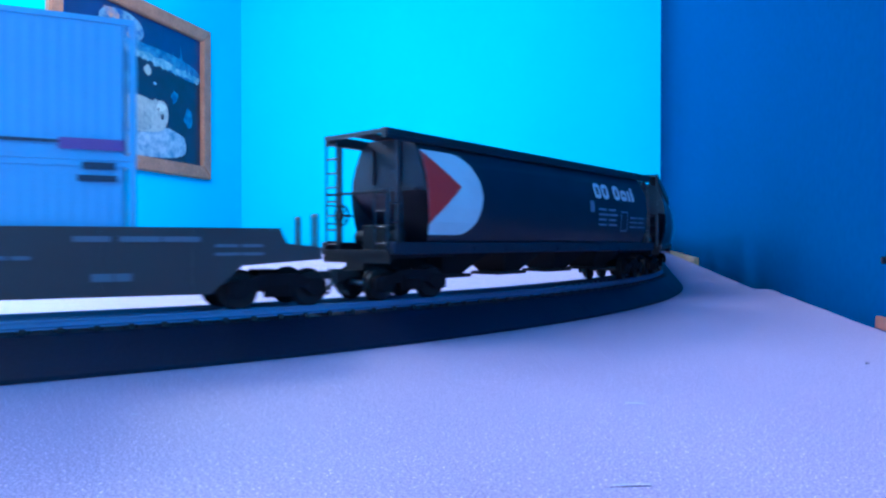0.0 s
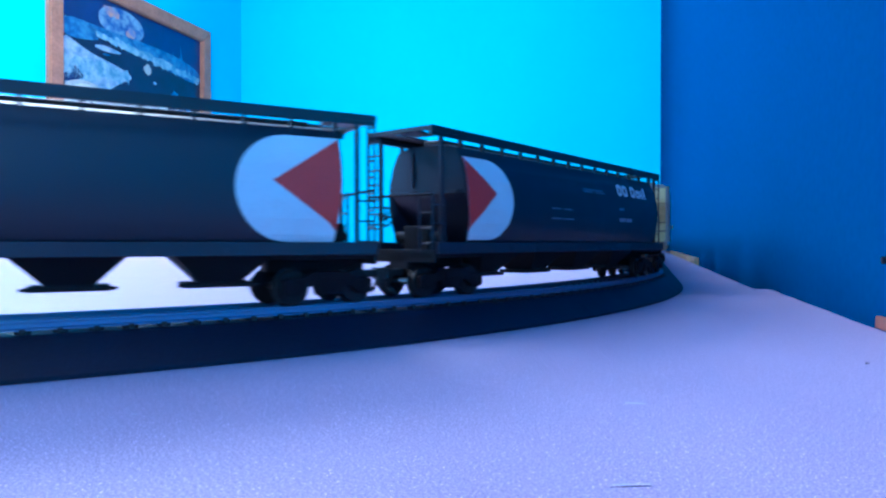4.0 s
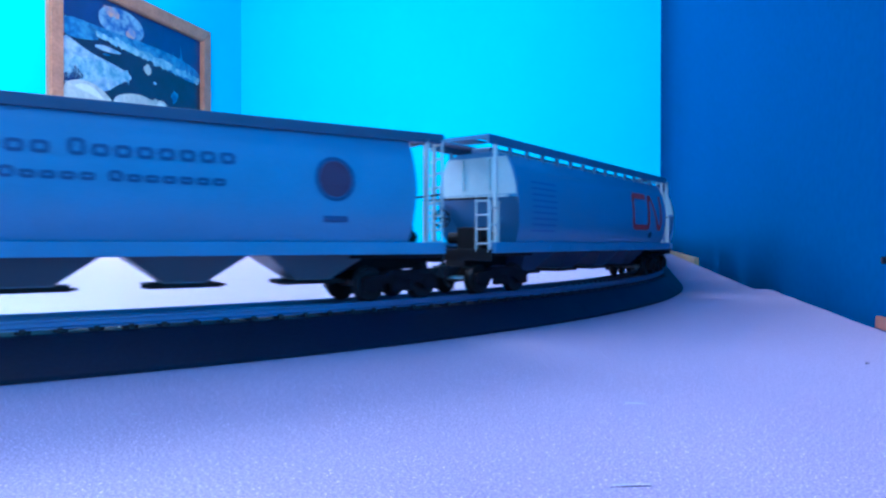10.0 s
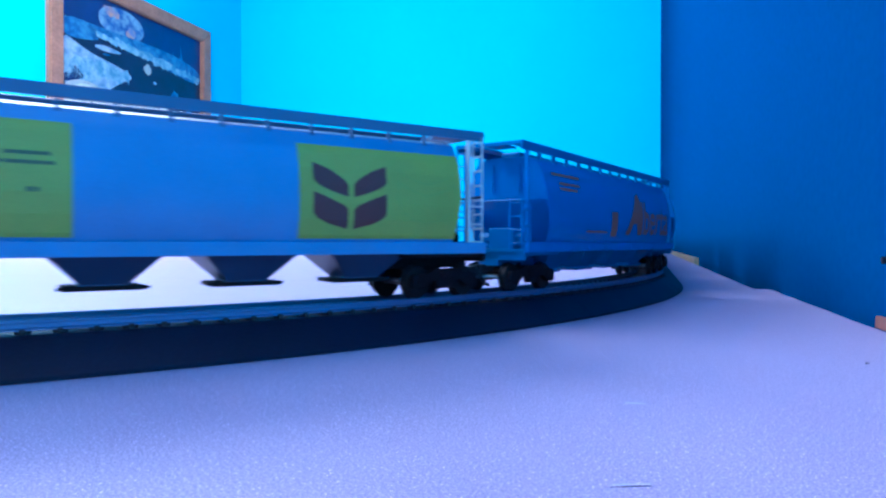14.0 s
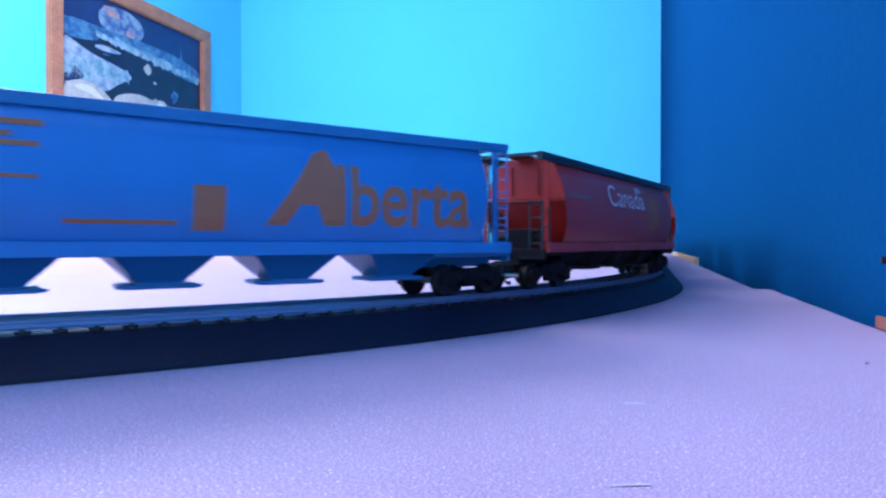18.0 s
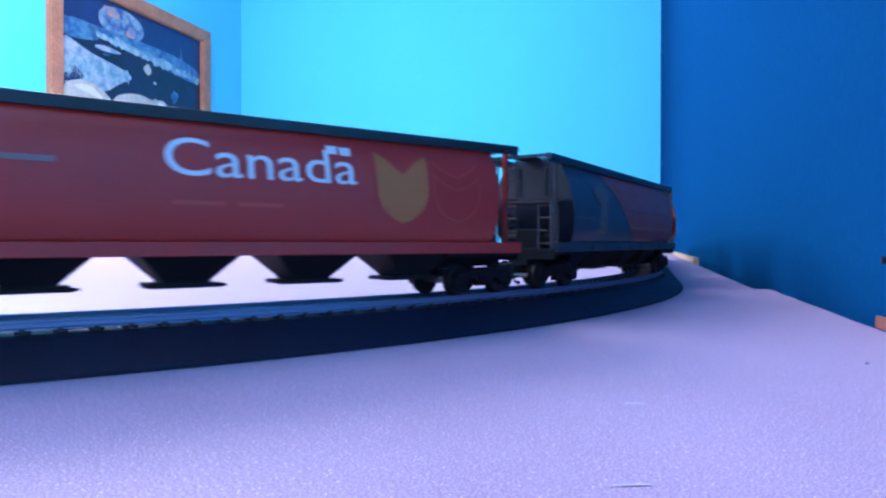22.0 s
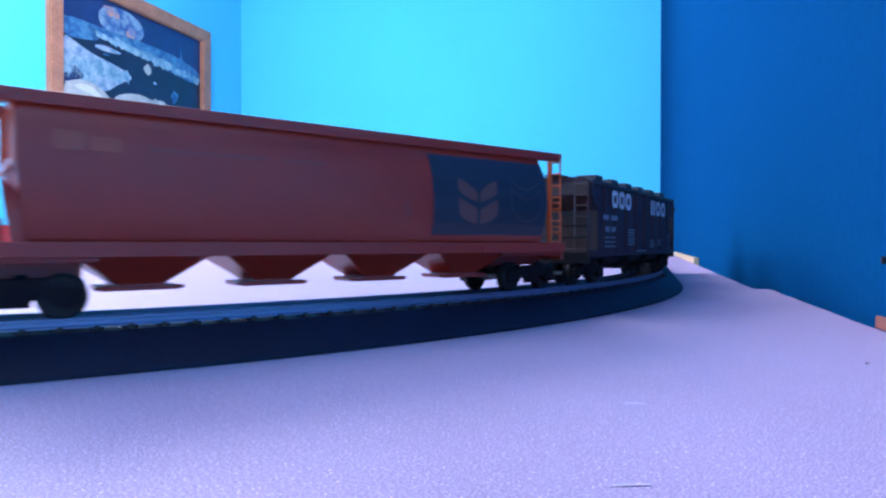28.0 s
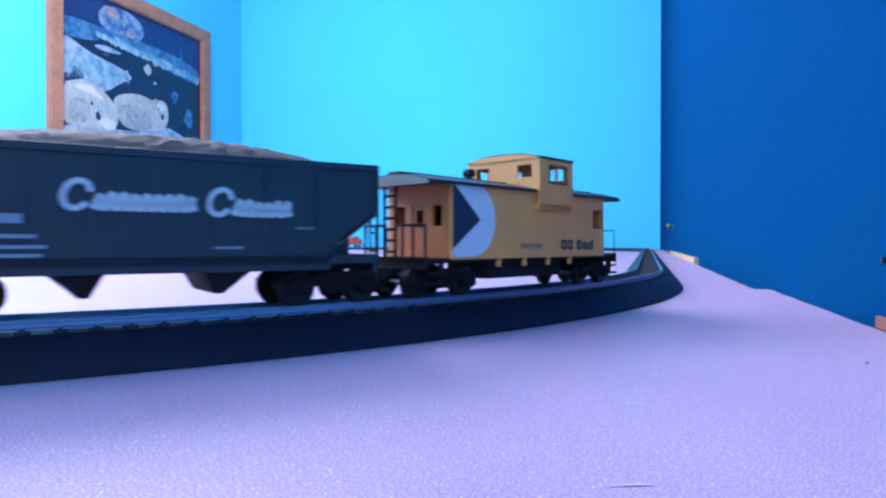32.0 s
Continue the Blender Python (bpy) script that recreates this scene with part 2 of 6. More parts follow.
def bars(x0, x1, z, rows=1, h=0.5, pitch=1.4, *, ragged=0.25, seed=1, pieces=2):
    """Rows of small data lettering as plain bars."""
    rng = random.Random(seed)
    out = []
    for r in range(rows):
        zz, a = z - r * pitch, x0
        for k in range(pieces):
            b = x0 + (x1 - x0) * (k + 1) / pieces - rng.random() * ragged * (x1 - x0) / pieces
            out.append(rect(a, b, zz, zz + h))
            a = x0 + (x1 - x0) * (k + 1) / pieces + 0.3
    return out


def words(text, x, z, height, width=None, bold=0.0):
    """A bmesh of letters in (x, z) from Blender's own font."""
    cu = bpy.data.curves.new("letters", "FONT")
    cu.body, cu.size, cu.offset = text, 1.0, bold
    ob = bpy.data.objects.new("letters", cu)
    me = bpy.data.meshes.new_from_object(ob)
    bm = bmesh.new()
    bm.from_mesh(me)
    bpy.data.objects.remove(ob)
    bpy.data.meshes.remove(me)
    bpy.data.curves.remove(cu)
    xs, ys = [v.co.x for v in bm.verts], [v.co.y for v in bm.verts]
    kx = height / (max(ys) - min(ys)) if width is None else width / (max(xs) - min(xs))
    kz = height / (max(ys) - min(ys))
    x_lo, y_lo = min(xs), min(ys)
    for v in bm.verts:
        v.co = Vector((x + (v.co.x - x_lo) * kx, 0, z + (v.co.y - y_lo) * kz))
    return bm


# ---- the track's line: one closed loop, s grows to the right past the camera and away ----
SPEED = 0.1017
R_LOOP = 0.54
Q = math.pi / 2
RAIL_Z = 0.0126
START = (-0.2, 0.1207, 0.3178)


def run(state, length, k):
    x, y, h = state
    if abs(k) < 1e-9:
        return (x + length * math.cos(h), y + length * math.sin(h), h)
    return (x + (math.sin(h + k * length) - math.sin(h)) / k, y - (math.cos(h + k * length) - math.cos(h)) / k, h + k * length)


SEGMENTS = [(0.3684, 1 / 0.5352), (0.1584, 1 / 0.5954), (1.973, 0.0), (R_LOOP * Q, 1 / R_LOOP), (0.80, 0.0), (R_LOOP * Q, 1 / R_LOOP), (None, 0.0),
            (R_LOOP * Q, 1 / R_LOOP), (None, 0.0), (None, 1 / 0.5352)]


def close_loop():
    head_1 = run(run(START, *SEGMENTS[0]), *SEGMENTS[1])[2]
    last = (2 * math.pi + START[2] - (head_1 + 3 * Q)) * 0.5352
    st, fixed = START, []
    lens = [last if i == 9 else (L if L is not None else 0.0) for i, (L, k) in enumerate(SEGMENTS)]
    for L, (_, k) in zip(lens, SEGMENTS):
        st = run(st, L, k)
    ex, ey = START[0] - st[0], START[1] - st[1]
    ha, hb = head_1 + 2 * Q, head_1 + 3 * Q
    sol = np.linalg.solve(np.array([[math.cos(ha), math.cos(hb)], [math.sin(ha), math.sin(hb)]]), np.array([ex, ey]))
    lens[6], lens[8] = float(sol[0]), float(sol[1])
    return [(L, k) for L, (_, k) in zip(lens, SEGMENTS)]


LOOP = close_loop()
LOOP_LENGTH = sum(L for L, k in LOOP)


def line_at(s, side=0.0):
    """The place and heading of the track at s; side: metres to the right of the way."""
    s = s % LOOP_LENGTH
    st = START
    for L, k in LOOP:
        if s <= L:
            st = run(st, s, k)
            break
        st = run(st, L, k)
        s -= L
    x, y, h = st
    return (x + side * math.sin(h), y - side * math.cos(h), h)


# ---- the room ----
D_BACK, P_RIGHT = 3.62, -0.095
Z_FLOOR, Z_CEIL = -0.75, 1.68


def slab(name, d0, d1, p0, p1, z0, z1, material, label, category, kind="structure", bevel=0.0):
    """A block square to the room; the left distance runs against x."""
    bm = boxes((-p1, -p0, d0, d1, z0, z1), bevel=bevel)
    ob = part(name, bm, material, None)
    ob.matrix_basis = ROOM
    return tagged(ob, label, category, "", kind)


T = 0.12
slab("wall_north", D_BACK, D_BACK + T, P_RIGHT - T, P_LEFT + T, Z_FLOOR, Z_CEIL, M_WALL, "bright cyan painted end wall behind the layout", "wall")
bm = boxes((-P_LEFT - T, -P_LEFT, D_FRONT, WIN_D0, Z_FLOOR, Z_CEIL), (-P_LEFT - T, -P_LEFT, WIN_D1, D_BACK - 0.0005, Z_FLOOR, Z_CEIL),
           (-P_LEFT - T, -P_LEFT, WIN_D0, WIN_D1, Z_FLOOR, WIN_Z0), (-P_LEFT - T, -P_LEFT, WIN_D0, WIN_D1, WIN_Z1, Z_CEIL))
ob = part("wall_west", bm, M_WALL, None)
ob.matrix_basis = ROOM
tagged(ob, "cyan painted side wall with framed picture and an added, unseen window opening", "wall", "", "structure")
window = tagged(new("added_window_1"), "added unseen wide low window with white painted frame", "window", "", "structure")
window.matrix_basis = ROOM @ Matrix.Translation((-P_LEFT - T / 2, (WIN_D0 + WIN_D1) / 2, WIN_Z0))
WW, WH = (WIN_D1 - WIN_D0) / 2, WIN_Z1 - WIN_Z0
for y0, y1, z0, z1 in ((-WW + 0.001, WW - 0.001, 0.001, 0.02), (-WW + 0.001, WW - 0.001, WH - 0.02, WH - 0.001), (-WW + 0.001, -WW + 0.02, 0.02, WH - 0.02), (WW - 0.02, WW - 0.001, 0.02, WH - 0.02)):
    part("window_frame", boxes((-0.03, 0.03, y0, y1, z0, z1)), M_CEIL, window, "white painted frame bar")


def east(d):
    """How far the blue wall stands to the left of the camera's line at a depth; it is very slightly askew."""
    return -0.0825 + 0.0052 * d


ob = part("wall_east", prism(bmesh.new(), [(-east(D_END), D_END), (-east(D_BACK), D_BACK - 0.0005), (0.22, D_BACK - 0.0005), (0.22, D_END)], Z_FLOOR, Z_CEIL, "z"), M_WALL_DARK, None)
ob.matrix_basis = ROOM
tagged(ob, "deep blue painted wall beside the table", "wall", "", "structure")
# Unseen walls that close the widening added for the back window's light.
slab("wall_return", D_END, D_END + T, P_WIDE - T, -0.2205, Z_FLOOR, Z_CEIL, M_WALL, "unseen cyan wall closing the widening behind the blue wall's end", "wall")
slab("wall_side", D_FRONT, D_END - 0.0005, P_WIDE - T, P_WIDE, Z_FLOOR, Z_CEIL, M_WALL, "unseen cyan wall of the widening added for the back window", "wall")
xa, xb, ya, yb = -P_LEFT - T, -P_WIDE + T, D_FRONT - T, D_FRONT - 0.0005
bm = boxes((xa, -BACK_P1, ya, yb, Z_FLOOR, Z_CEIL), (-BACK_P0, xb, ya, yb, Z_FLOOR, Z_CEIL), (-BACK_P1, -BACK_P0, ya, yb, Z_FLOOR, BACK_Z0), (-BACK_P1, -BACK_P0, ya, yb, BACK_Z1, Z_CEIL))
ob = part("wall_south", bm, M_WALL, None)
ob.matrix_basis = ROOM
tagged(ob, "cyan painted wall behind the layout with an added, unseen window opening", "wall", "", "structure")
window = tagged(new("added_window_2"), "added unseen tall window with white painted frame", "window", "", "structure")
window.matrix_basis = ROOM @ Matrix.Translation((-(BACK_P0 + BACK_P1) / 2, D_FRONT - T / 2, BACK_Z0))
WW, WH = (BACK_P1 - BACK_P0) / 2, BACK_Z1 - BACK_Z0
for x0, x1, z0, z1 in ((-WW + 0.001, WW - 0.001, 0.001, 0.02), (-WW + 0.001, WW - 0.001, WH - 0.02, WH - 0.001), (-WW + 0.001, -WW + 0.02, 0.02, WH - 0.02), (WW - 0.02, WW - 0.001, 0.02, WH - 0.02)):
    part("window_frame", boxes((x0, x1, -0.03, 0.03, z0, z1)), M_CEIL, window, "white painted frame bar")
slab("ceiling", D_FRONT - T, D_BACK + T, P_WIDE - T, P_LEFT + T, Z_CEIL + 0.0005, Z_CEIL + 0.1, M_CEIL, "plain white painted ceiling", "ceiling")
slab("floor", D_FRONT - T, D_BACK + T, P_WIDE - T, P_LEFT + T, Z_FLOOR - 0.1, Z_FLOOR - 0.0005, M_FLOOR, "grey carpeted floor", "floor")

# the layout table: two boards on legs, the far one set back a little at the wall side
table = tagged(new("layout_table"), "long pale lavender painted layout table against the blue wall", "table")


def board(name, d0, d1, p0, p1, slant=0.0):
    bm = bmesh.new()
    n = 60
    rng = random.Random(5)
    edge = [(-(p0 + slant * i / n + (rng.random() - 0.5) * 0.0012), d0 + (d1 - d0) * i / n) for i in range(n + 1)]
    poly = edge + [(-p1, d1), (-p1, d0)]
    prism(bm, poly, -0.019, 0.0, "z")
    ob = part(name, bm, M_TABLE, table)
    ob.matrix_basis = ROOM
    return ob


near_board = board("near_board", -0.95, 0.487, -0.0782, 2.38)
board("far_board", 0.4875, 3.56, -0.0684, 2.38, 0.006)
M_SCUFF = mat("pale_scuff", (0.52, 0.46, 0.60), 0.6, vary=0.1, bump=0)
for x, y, lx, ly, turn in ((0.0365, 0.1262, 0.0022, 0.0006, -8), (0.0236, 0.0835, 0.0030, 0.0003, 4), (0.005, 0.1290, 0.0008, 0.0003, 20), (-0.055, 0.118, 0.0008, 0.0003, 0)):
    bm = bmesh.new()
    bm.faces.new([bm.verts.new((lx * math.cos(2 * math.pi * k / 10), ly * math.sin(2 * math.pi * k / 10), 0.0)) for k in range(10)])
    ob = part("scuff", bm, M_SCUFF, near_board, "pale scuff in the paint")
    ob.matrix_basis = ROOM.inverted() @ Matrix.Translation((x, y, 0.0002)) @ Matrix.Rotation(radians(turn), 4, "Z")
bm = boxes((-0.0004, 0.0004, -0.00025, 0.00025, 0.0, 0.0002), bevel=0.00005)
ob = part("speck", bm, M_DARKMETAL, near_board, "dark speck of grit")
ob.matrix_basis = ROOM.inverted() @ Matrix.Translation((0.108, 0.169, 0))
for d in (-0.8, 1.4, 3.4):
    for p in (0.02, 2.28):
        ob = part("leg", boxes((-p - 0.035, -p + 0.035, d - 0.035, d + 0.035, Z_FLOOR, -0.0192)), M_PINE, table, "square pine leg")
        ob.matrix_basis = ROOM



def wedge_strip(name, d0, d1, p0, z1, material, label, category):
    """A strip of wood between the board's edge and the wall."""
    bm = prism(bmesh.new(), [(-p0, d0), (-p0 + 0.001, d1), (-east(d1) - 0.0006, d1), (-east(d0) - 0.0006, d0)], -0.02, z1, "z")
    ob = part(name, bm, material, None)
    ob.matrix_basis = ROOM
    return tagged(ob, label, category)


wedge_strip("wood_batten", 1.10, 2.25, -0.0694, 0.008, M_PINE, "pale pine batten wedged between table and wall", "batten")
wedge_strip("wood_strip", 2.26, 3.3, -0.0662, 0.003, M_REDWOOD, "red-brown stained wood strip between table and wall", "strip")


def wall_hook(d, z, size, material):
    """A small brass screw with a dark stem on the blue wall."""
    h = tagged(new("wall_screw"), "small brass screw knob with dark stem on blue wall", "screw", "screws on the wall")
    h.matrix_basis = ROOM @ Matrix.Translation((-east(d), d, z))
    bm = rods([((0, 0, 0), (-1.6 * size, 0, 0))], 0.22 * size, 10)
    part("stem", bm, M_DARKMETAL, h, "dark steel stem", smooth=True)
    bm = bmesh.new()
    bmesh.ops.create_uvsphere(bm, u_segments=16, v_segments=10, radius=0.55 * size)
    bmesh.ops.scale(bm, vec=(0.7, 1, 1), verts=bm.verts)
    bmesh.ops.translate(bm, vec=(-0.9 * size, 0, 0.25 * size), verts=bm.verts)
    part("head", bm, material, h, "aged brass head", smooth=True)
    bm = rods([((0, 0, 0), (-0.12 * size, 0, 0))], 0.7 * size, 14)
    part("rose", bm, M_BRASS, h, smooth=True)
    return h


wall_hook(0.247, 0.0252, 0.0055, M_BRASS)
wall_hook(2.10, 0.0790, 0.013, M_BRASS)

offcut = boxes((0.0786, 0.0806, 0.262, 0.2748, 0.0002, 0.0046), bevel=0.0004)
ob = plain("wood_offcut", offcut, M_REDWOOD, "small brown wood offcut on the table against the wall", "offcut")
ob.matrix_basis = ROOM

# the two added lamps, never in view: a cord, a socket and a glowing bulb
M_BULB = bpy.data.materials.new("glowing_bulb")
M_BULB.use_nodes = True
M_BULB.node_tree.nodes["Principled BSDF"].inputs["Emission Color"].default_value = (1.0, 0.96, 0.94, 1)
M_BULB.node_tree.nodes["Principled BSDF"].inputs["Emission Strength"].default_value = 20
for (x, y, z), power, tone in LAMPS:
    pendant = tagged(new("added_lamp"), "added unseen lamp, a bulb on a cord from the ceiling", "lamp", "pendant lamps over the layout")
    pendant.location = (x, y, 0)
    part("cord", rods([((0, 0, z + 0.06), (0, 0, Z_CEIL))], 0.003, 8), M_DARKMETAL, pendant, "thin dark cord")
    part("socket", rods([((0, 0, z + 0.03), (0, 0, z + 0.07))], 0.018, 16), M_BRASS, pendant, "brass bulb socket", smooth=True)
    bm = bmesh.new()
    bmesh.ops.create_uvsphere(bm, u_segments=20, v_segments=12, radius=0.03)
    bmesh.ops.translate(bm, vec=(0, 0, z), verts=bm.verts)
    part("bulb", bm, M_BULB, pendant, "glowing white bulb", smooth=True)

# ---- framed picture on the side wall ----
PIC_D0, PIC_D1, PIC_Z0, PIC_Z1, RAILW = 2.20, 3.285, 0.398, 1.250, 0.072
picture = tagged(new("framed_picture"), "wide oak-framed picture of white animals on ice under a planet", "picture")
picture.matrix_basis = ROOM @ Matrix.Translation((-P_LEFT, PIC_D0, PIC_Z0)) @ Matrix.Rotation(radians(90), 4, "Z")
# its own axes: x along the wall, y out of the wall (negative), z up
PW, PH = PIC_D1 - PIC_D0, PIC_Z1 - PIC_Z0


def frame_bar(poly):
    bm = prism(bmesh.new(), poly, -0.028, -0.001, "y")
    bmesh.ops.bevel(bm, geom=[e for e in bm.edges if min(v.co.y for v in e.verts) < -0.027 and max(v.co.y for v in e.verts) < -0.027], offset=0.006, segments=2, affect="EDGES")
    return part("frame_bar", bm, M_OAK, picture, "oak moulding")


frame_bar([(0, 0), (PW, 0), (PW - RAILW, RAILW), (RAILW, RAILW)])
frame_bar([(0, PH), (PW, PH), (PW - RAILW, PH - RAILW), (RAILW, PH - RAILW)])
frame_bar([(0, 0.0005), (RAILW - 0.0005, RAILW), (RAILW - 0.0005, PH - RAILW), (0, PH - 0.0005)])
frame_bar([(PW, 0.0005), (PW - RAILW + 0.0005, RAILW), (PW - RAILW + 0.0005, PH - RAILW), (PW, PH - 0.0005)])

IW, IH = PW - 2 * RAILW, PH - 2 * RAILW


def print_mat(name, c, c2=None, scale=14.0, sharp=0.1):
    """A printed colour broken by a second one."""
    m = bpy.data.materials.new(name)
    m.use_nodes = True
    nt = m.node_tree
    b = nt.nodes["Principled BSDF"]
    tc, no, rp = nt.nodes.new("ShaderNodeTexCoord"), nt.nodes.new("ShaderNodeTexNoise"), nt.nodes.new("ShaderNodeValToRGB")
    no.inputs["Scale"].default_value, no.inputs["Detail"].default_value, no.inputs["Roughness"].default_value = scale, 6, 0.65
    nt.links.new(tc.outputs["Object"], no.inputs["Vector"])
    nt.links.new(no.outputs["Fac"], rp.inputs["Fac"])
    rp.color_ramp.elements[0].position, rp.color_ramp.elements[1].position = 0.5 - sharp, 0.5 + sharp
    rp.color_ramp.elements[0].color, rp.color_ramp.elements[1].color = (*c, 1), (*(c2 or c), 1)
    nt.links.new(rp.outputs[0], b.inputs["Base Color"])
    b.inputs["Roughness"].default_value = 0.35
    return m


PR_SKY = print_mat("print_night_sky", (0.006, 0.018, 0.085), (0.012, 0.035, 0.15), 5, 0.2)
PR_WATER = print_mat("print_dark_water", (0.004, 0.007, 0.030), (0.010, 0.016, 0.06), 9, 0.2)
PR_ICE = print_mat("print_blue_ice", (0.10, 0.24, 0.38), (0.44, 0.54, 0.62), 20, 0.14)
PR_ICE2 = print_mat("print_far_ice", (0.015, 0.09, 0.24), (0.07, 0.24, 0.40), 22, 0.1)
PR_PLANET = print_mat("print_planet", (0.02, 0.09, 0.28), (0.24, 0.38, 0.46), 14, 0.09)
PR_ICE3 = print_mat("print_pale_ice", (0.10, 0.28, 0.40), (0.34, 0.50, 0.55), 26, 0.1)
PR_EMBER = print_mat("print_ember", (0.10, 0.22, 0.42), (0.60, 0.30, 0.18), 16, 0.1)
PR_FUR = print_mat("print_white_fur", (0.30, 0.34, 0.34), (0.56, 0.58, 0.52), 40, 0.22)
PR_FUR2 = print_mat("print_shaded_fur", (0.20, 0.24, 0.26), (0.46, 0.49, 0.46), 34, 0.2)
PR_FUR3 = print_mat("print_bright_fur", (0.52, 0.56, 0.50), (0.76, 0.76, 0.68), 30, 0.25)
PR_DARK = print_mat("print_dark_marks", (0.01, 0.012, 0.03), (0.03, 0.03, 0.06), 20, 0.2)


def print_shape(name, poly, material, layer):
    """A flat printed shape in picture units, 0 to 1; corners are rounded off but for the spires."""
    if len(poly) < 20 and "spire" not in name:
        for _ in range(3):
            poly = [(a[0] + (b[0] - a[0]) * k, a[1] + (b[1] - a[1]) * k) for a, b in zip(poly, poly[1:] + poly[:1]) for k in (0.25, 0.75)]
    bm = bmesh.new()
    y = -0.004 - 0.0004 * layer
    bm.faces.new([bm.verts.new((RAILW + u * IW, y, RAILW + v * IH)) for u, v in poly])
    bmesh.ops.triangulate(bm, faces=bm.faces)
    bmesh.ops.recalc_face_normals(bm, faces=bm.faces)
    if bm.faces and bm.faces[:][0].normal.y > 0:
        bmesh.ops.reverse_faces(bm, faces=bm.faces)
    return part(name, bm, material, picture)


def blob(cu, cv, ru, rv, rough=0.06, n=36, turn=0.0, seed=1):
    rng = random.Random(seed)
    ph = [rng.random() * 6.28 for _ in range(4)]
    out = []
    for i in range(n):
        a = 2 * math.pi * i / n
        k = 1 + rough * sum(math.sin((j + 2) * a + ph[j]) for j in range(4)) / 2
        x, y = ru * k * math.cos(a), rv * k * math.sin(a)
        c, s = math.cos(turn), math.sin(turn)
        u, v = cu + x * c - y * s * 0.75, cv + x * s * 1.3 + y * c
        out.append((min(max(u, 0.002), 0.998), min(max(v, 0.002), 0.998)))
    return out


def band(u0, u1, lo, hi, rough, seed, n=40):
    """A strip between two slanted lines with ragged edges."""
    rng = random.Random(seed)
    def ln(pq, u):
        return min(max(pq[0] + (pq[1] - pq[0]) * (u - u0) / (u1 - u0) + (rng.random() - 0.5) * rough, 0.001), 0.999)
    us = [u0 + (u1 - u0) * i / n for i in range(n + 1)]
    return [(u, ln(lo, u)) for u in us] + [(u, ln(hi, u)) for u in us[::-1]]


bm = boxes((RAILW * 0.9, PW - RAILW * 0.9, -0.004, -0.001, RAILW * 0.9, PH - RAILW * 0.9))
part("print_sheet", bm, PR_WATER, picture, "dark blue print")
print_shape("sky", band(0.001, 0.999, (0.80, 0.74), (0.999, 0.999), 0.0, 2), PR_SKY, 1)
print_shape("planet", blob(0.376, 0.875, 0.155, 0.105, 0.01, 40), PR_PLANET, 2)
print_shape("planet_glow", blob(0.306, 0.930, 0.05, 0.03, 0.25, 20, -0.3, 31), PR_EMBER, 3)
print_shape("planet_glow", blob(0.436, 0.830, 0.03, 0.05, 0.25, 20, 0.2, 32), PR_EMBER, 3)
print_shape("far_ice", [(0.001, 0.802), (0.241, 0.799), (0.48, 0.81), (0.762, 0.809), (0.996, 0.758), (0.996, 0.631), (0.729, 0.672), (0.48, 0.715), (0.304, 0.754), (0.217, 0.77), (0.09, 0.766), (0.217, 0.733), (0.229, 0.709), (0.074, 0.666), (0.001, 0.681)], PR_ICE2, 4)
print_shape("far_ice_light", band(0.02, 0.97, (0.745, 0.66), (0.785, 0.735), 0.02, 33), PR_ICE3, 3)
print_shape("ice_ridge", band(0.30, 0.985, (0.72, 0.645), (0.765, 0.70), 0.035, 51), PR_ICE3, 5)
print_shape("ice_ridge", band(0.01, 0.42, (0.40, 0.50), (0.55, 0.57), 0.05, 52), PR_ICE3, 6)
print_shape("ice_spire", [(0.763, 0.75), (0.754, 0.828), (0.788, 0.75)], PR_ICE2, 3)
print_shape("ice_spire", [(0.820, 0.75), (0.823, 0.899), (0.85, 0.75)], PR_ICE2, 3)
print_shape("ice_field", [(0.001, 0.684), (0.074, 0.652), (0.181, 0.607), (0.369, 0.577), (0.463, 0.533), (0.356, 0.468), (0.266, 0.378), (0.001, 0.306)], PR_ICE, 5)
print_shape("ice_floe", [(0.181, 0.669), (0.266, 0.695), (0.39, 0.676), (0.317, 0.656), (0.229, 0.65)], PR_ICE, 5)
print_shape("ice_floe", [(0.248, 0.638), (0.298, 0.643), (0.291, 0.63), (0.248, 0.625)], PR_ICE2, 5)
print_shape("ice_floe", blob(0.557, 0.628, 0.030, 0.035, 0.1, 20, 0.3, 6), PR_FUR, 5)
print_shape("ice_floe", blob(0.612, 0.547, 0.012, 0.012, 0.1, 14, 0, 7), PR_ICE, 5)
print_shape("ice_chunk", blob(0.771, 0.492, 0.024, 0.05, 0.2, 20, -0.2, 8), PR_ICE2, 5)
print_shape("ice_chunk", blob(0.890, 0.355, 0.036, 0.075, 0.15, 20, -0.2, 11), PR_ICE2, 5)
print_shape("ice_blue_shade", [(0.001, 0.398), (0.031, 0.454), (0.052, 0.426), (0.08, 0.517), (0.107, 0.467), (0.141, 0.441), (0.037, 0.38)], PR_SKY, 6)
print_shape("ice_front", [(0.001, 0.127), (0.181, 0.118), (0.356, 0.154), (0.6, 0.186), (0.695, 0.254), (0.797, 0.222), (0.868, 0.197), (0.868, 0.006), (0.001, 0.001)], PR_ICE, 6)
print_shape("animal_body", [(0.298, 0.354), (0.396, 0.416), (0.509, 0.437), (0.6, 0.412), (0.679, 0.446), (0.72, 0.384), (0.715, 0.28), (0.663, 0.197), (0.424, 0.167), (0.356, 0.206)], PR_FUR, 7)
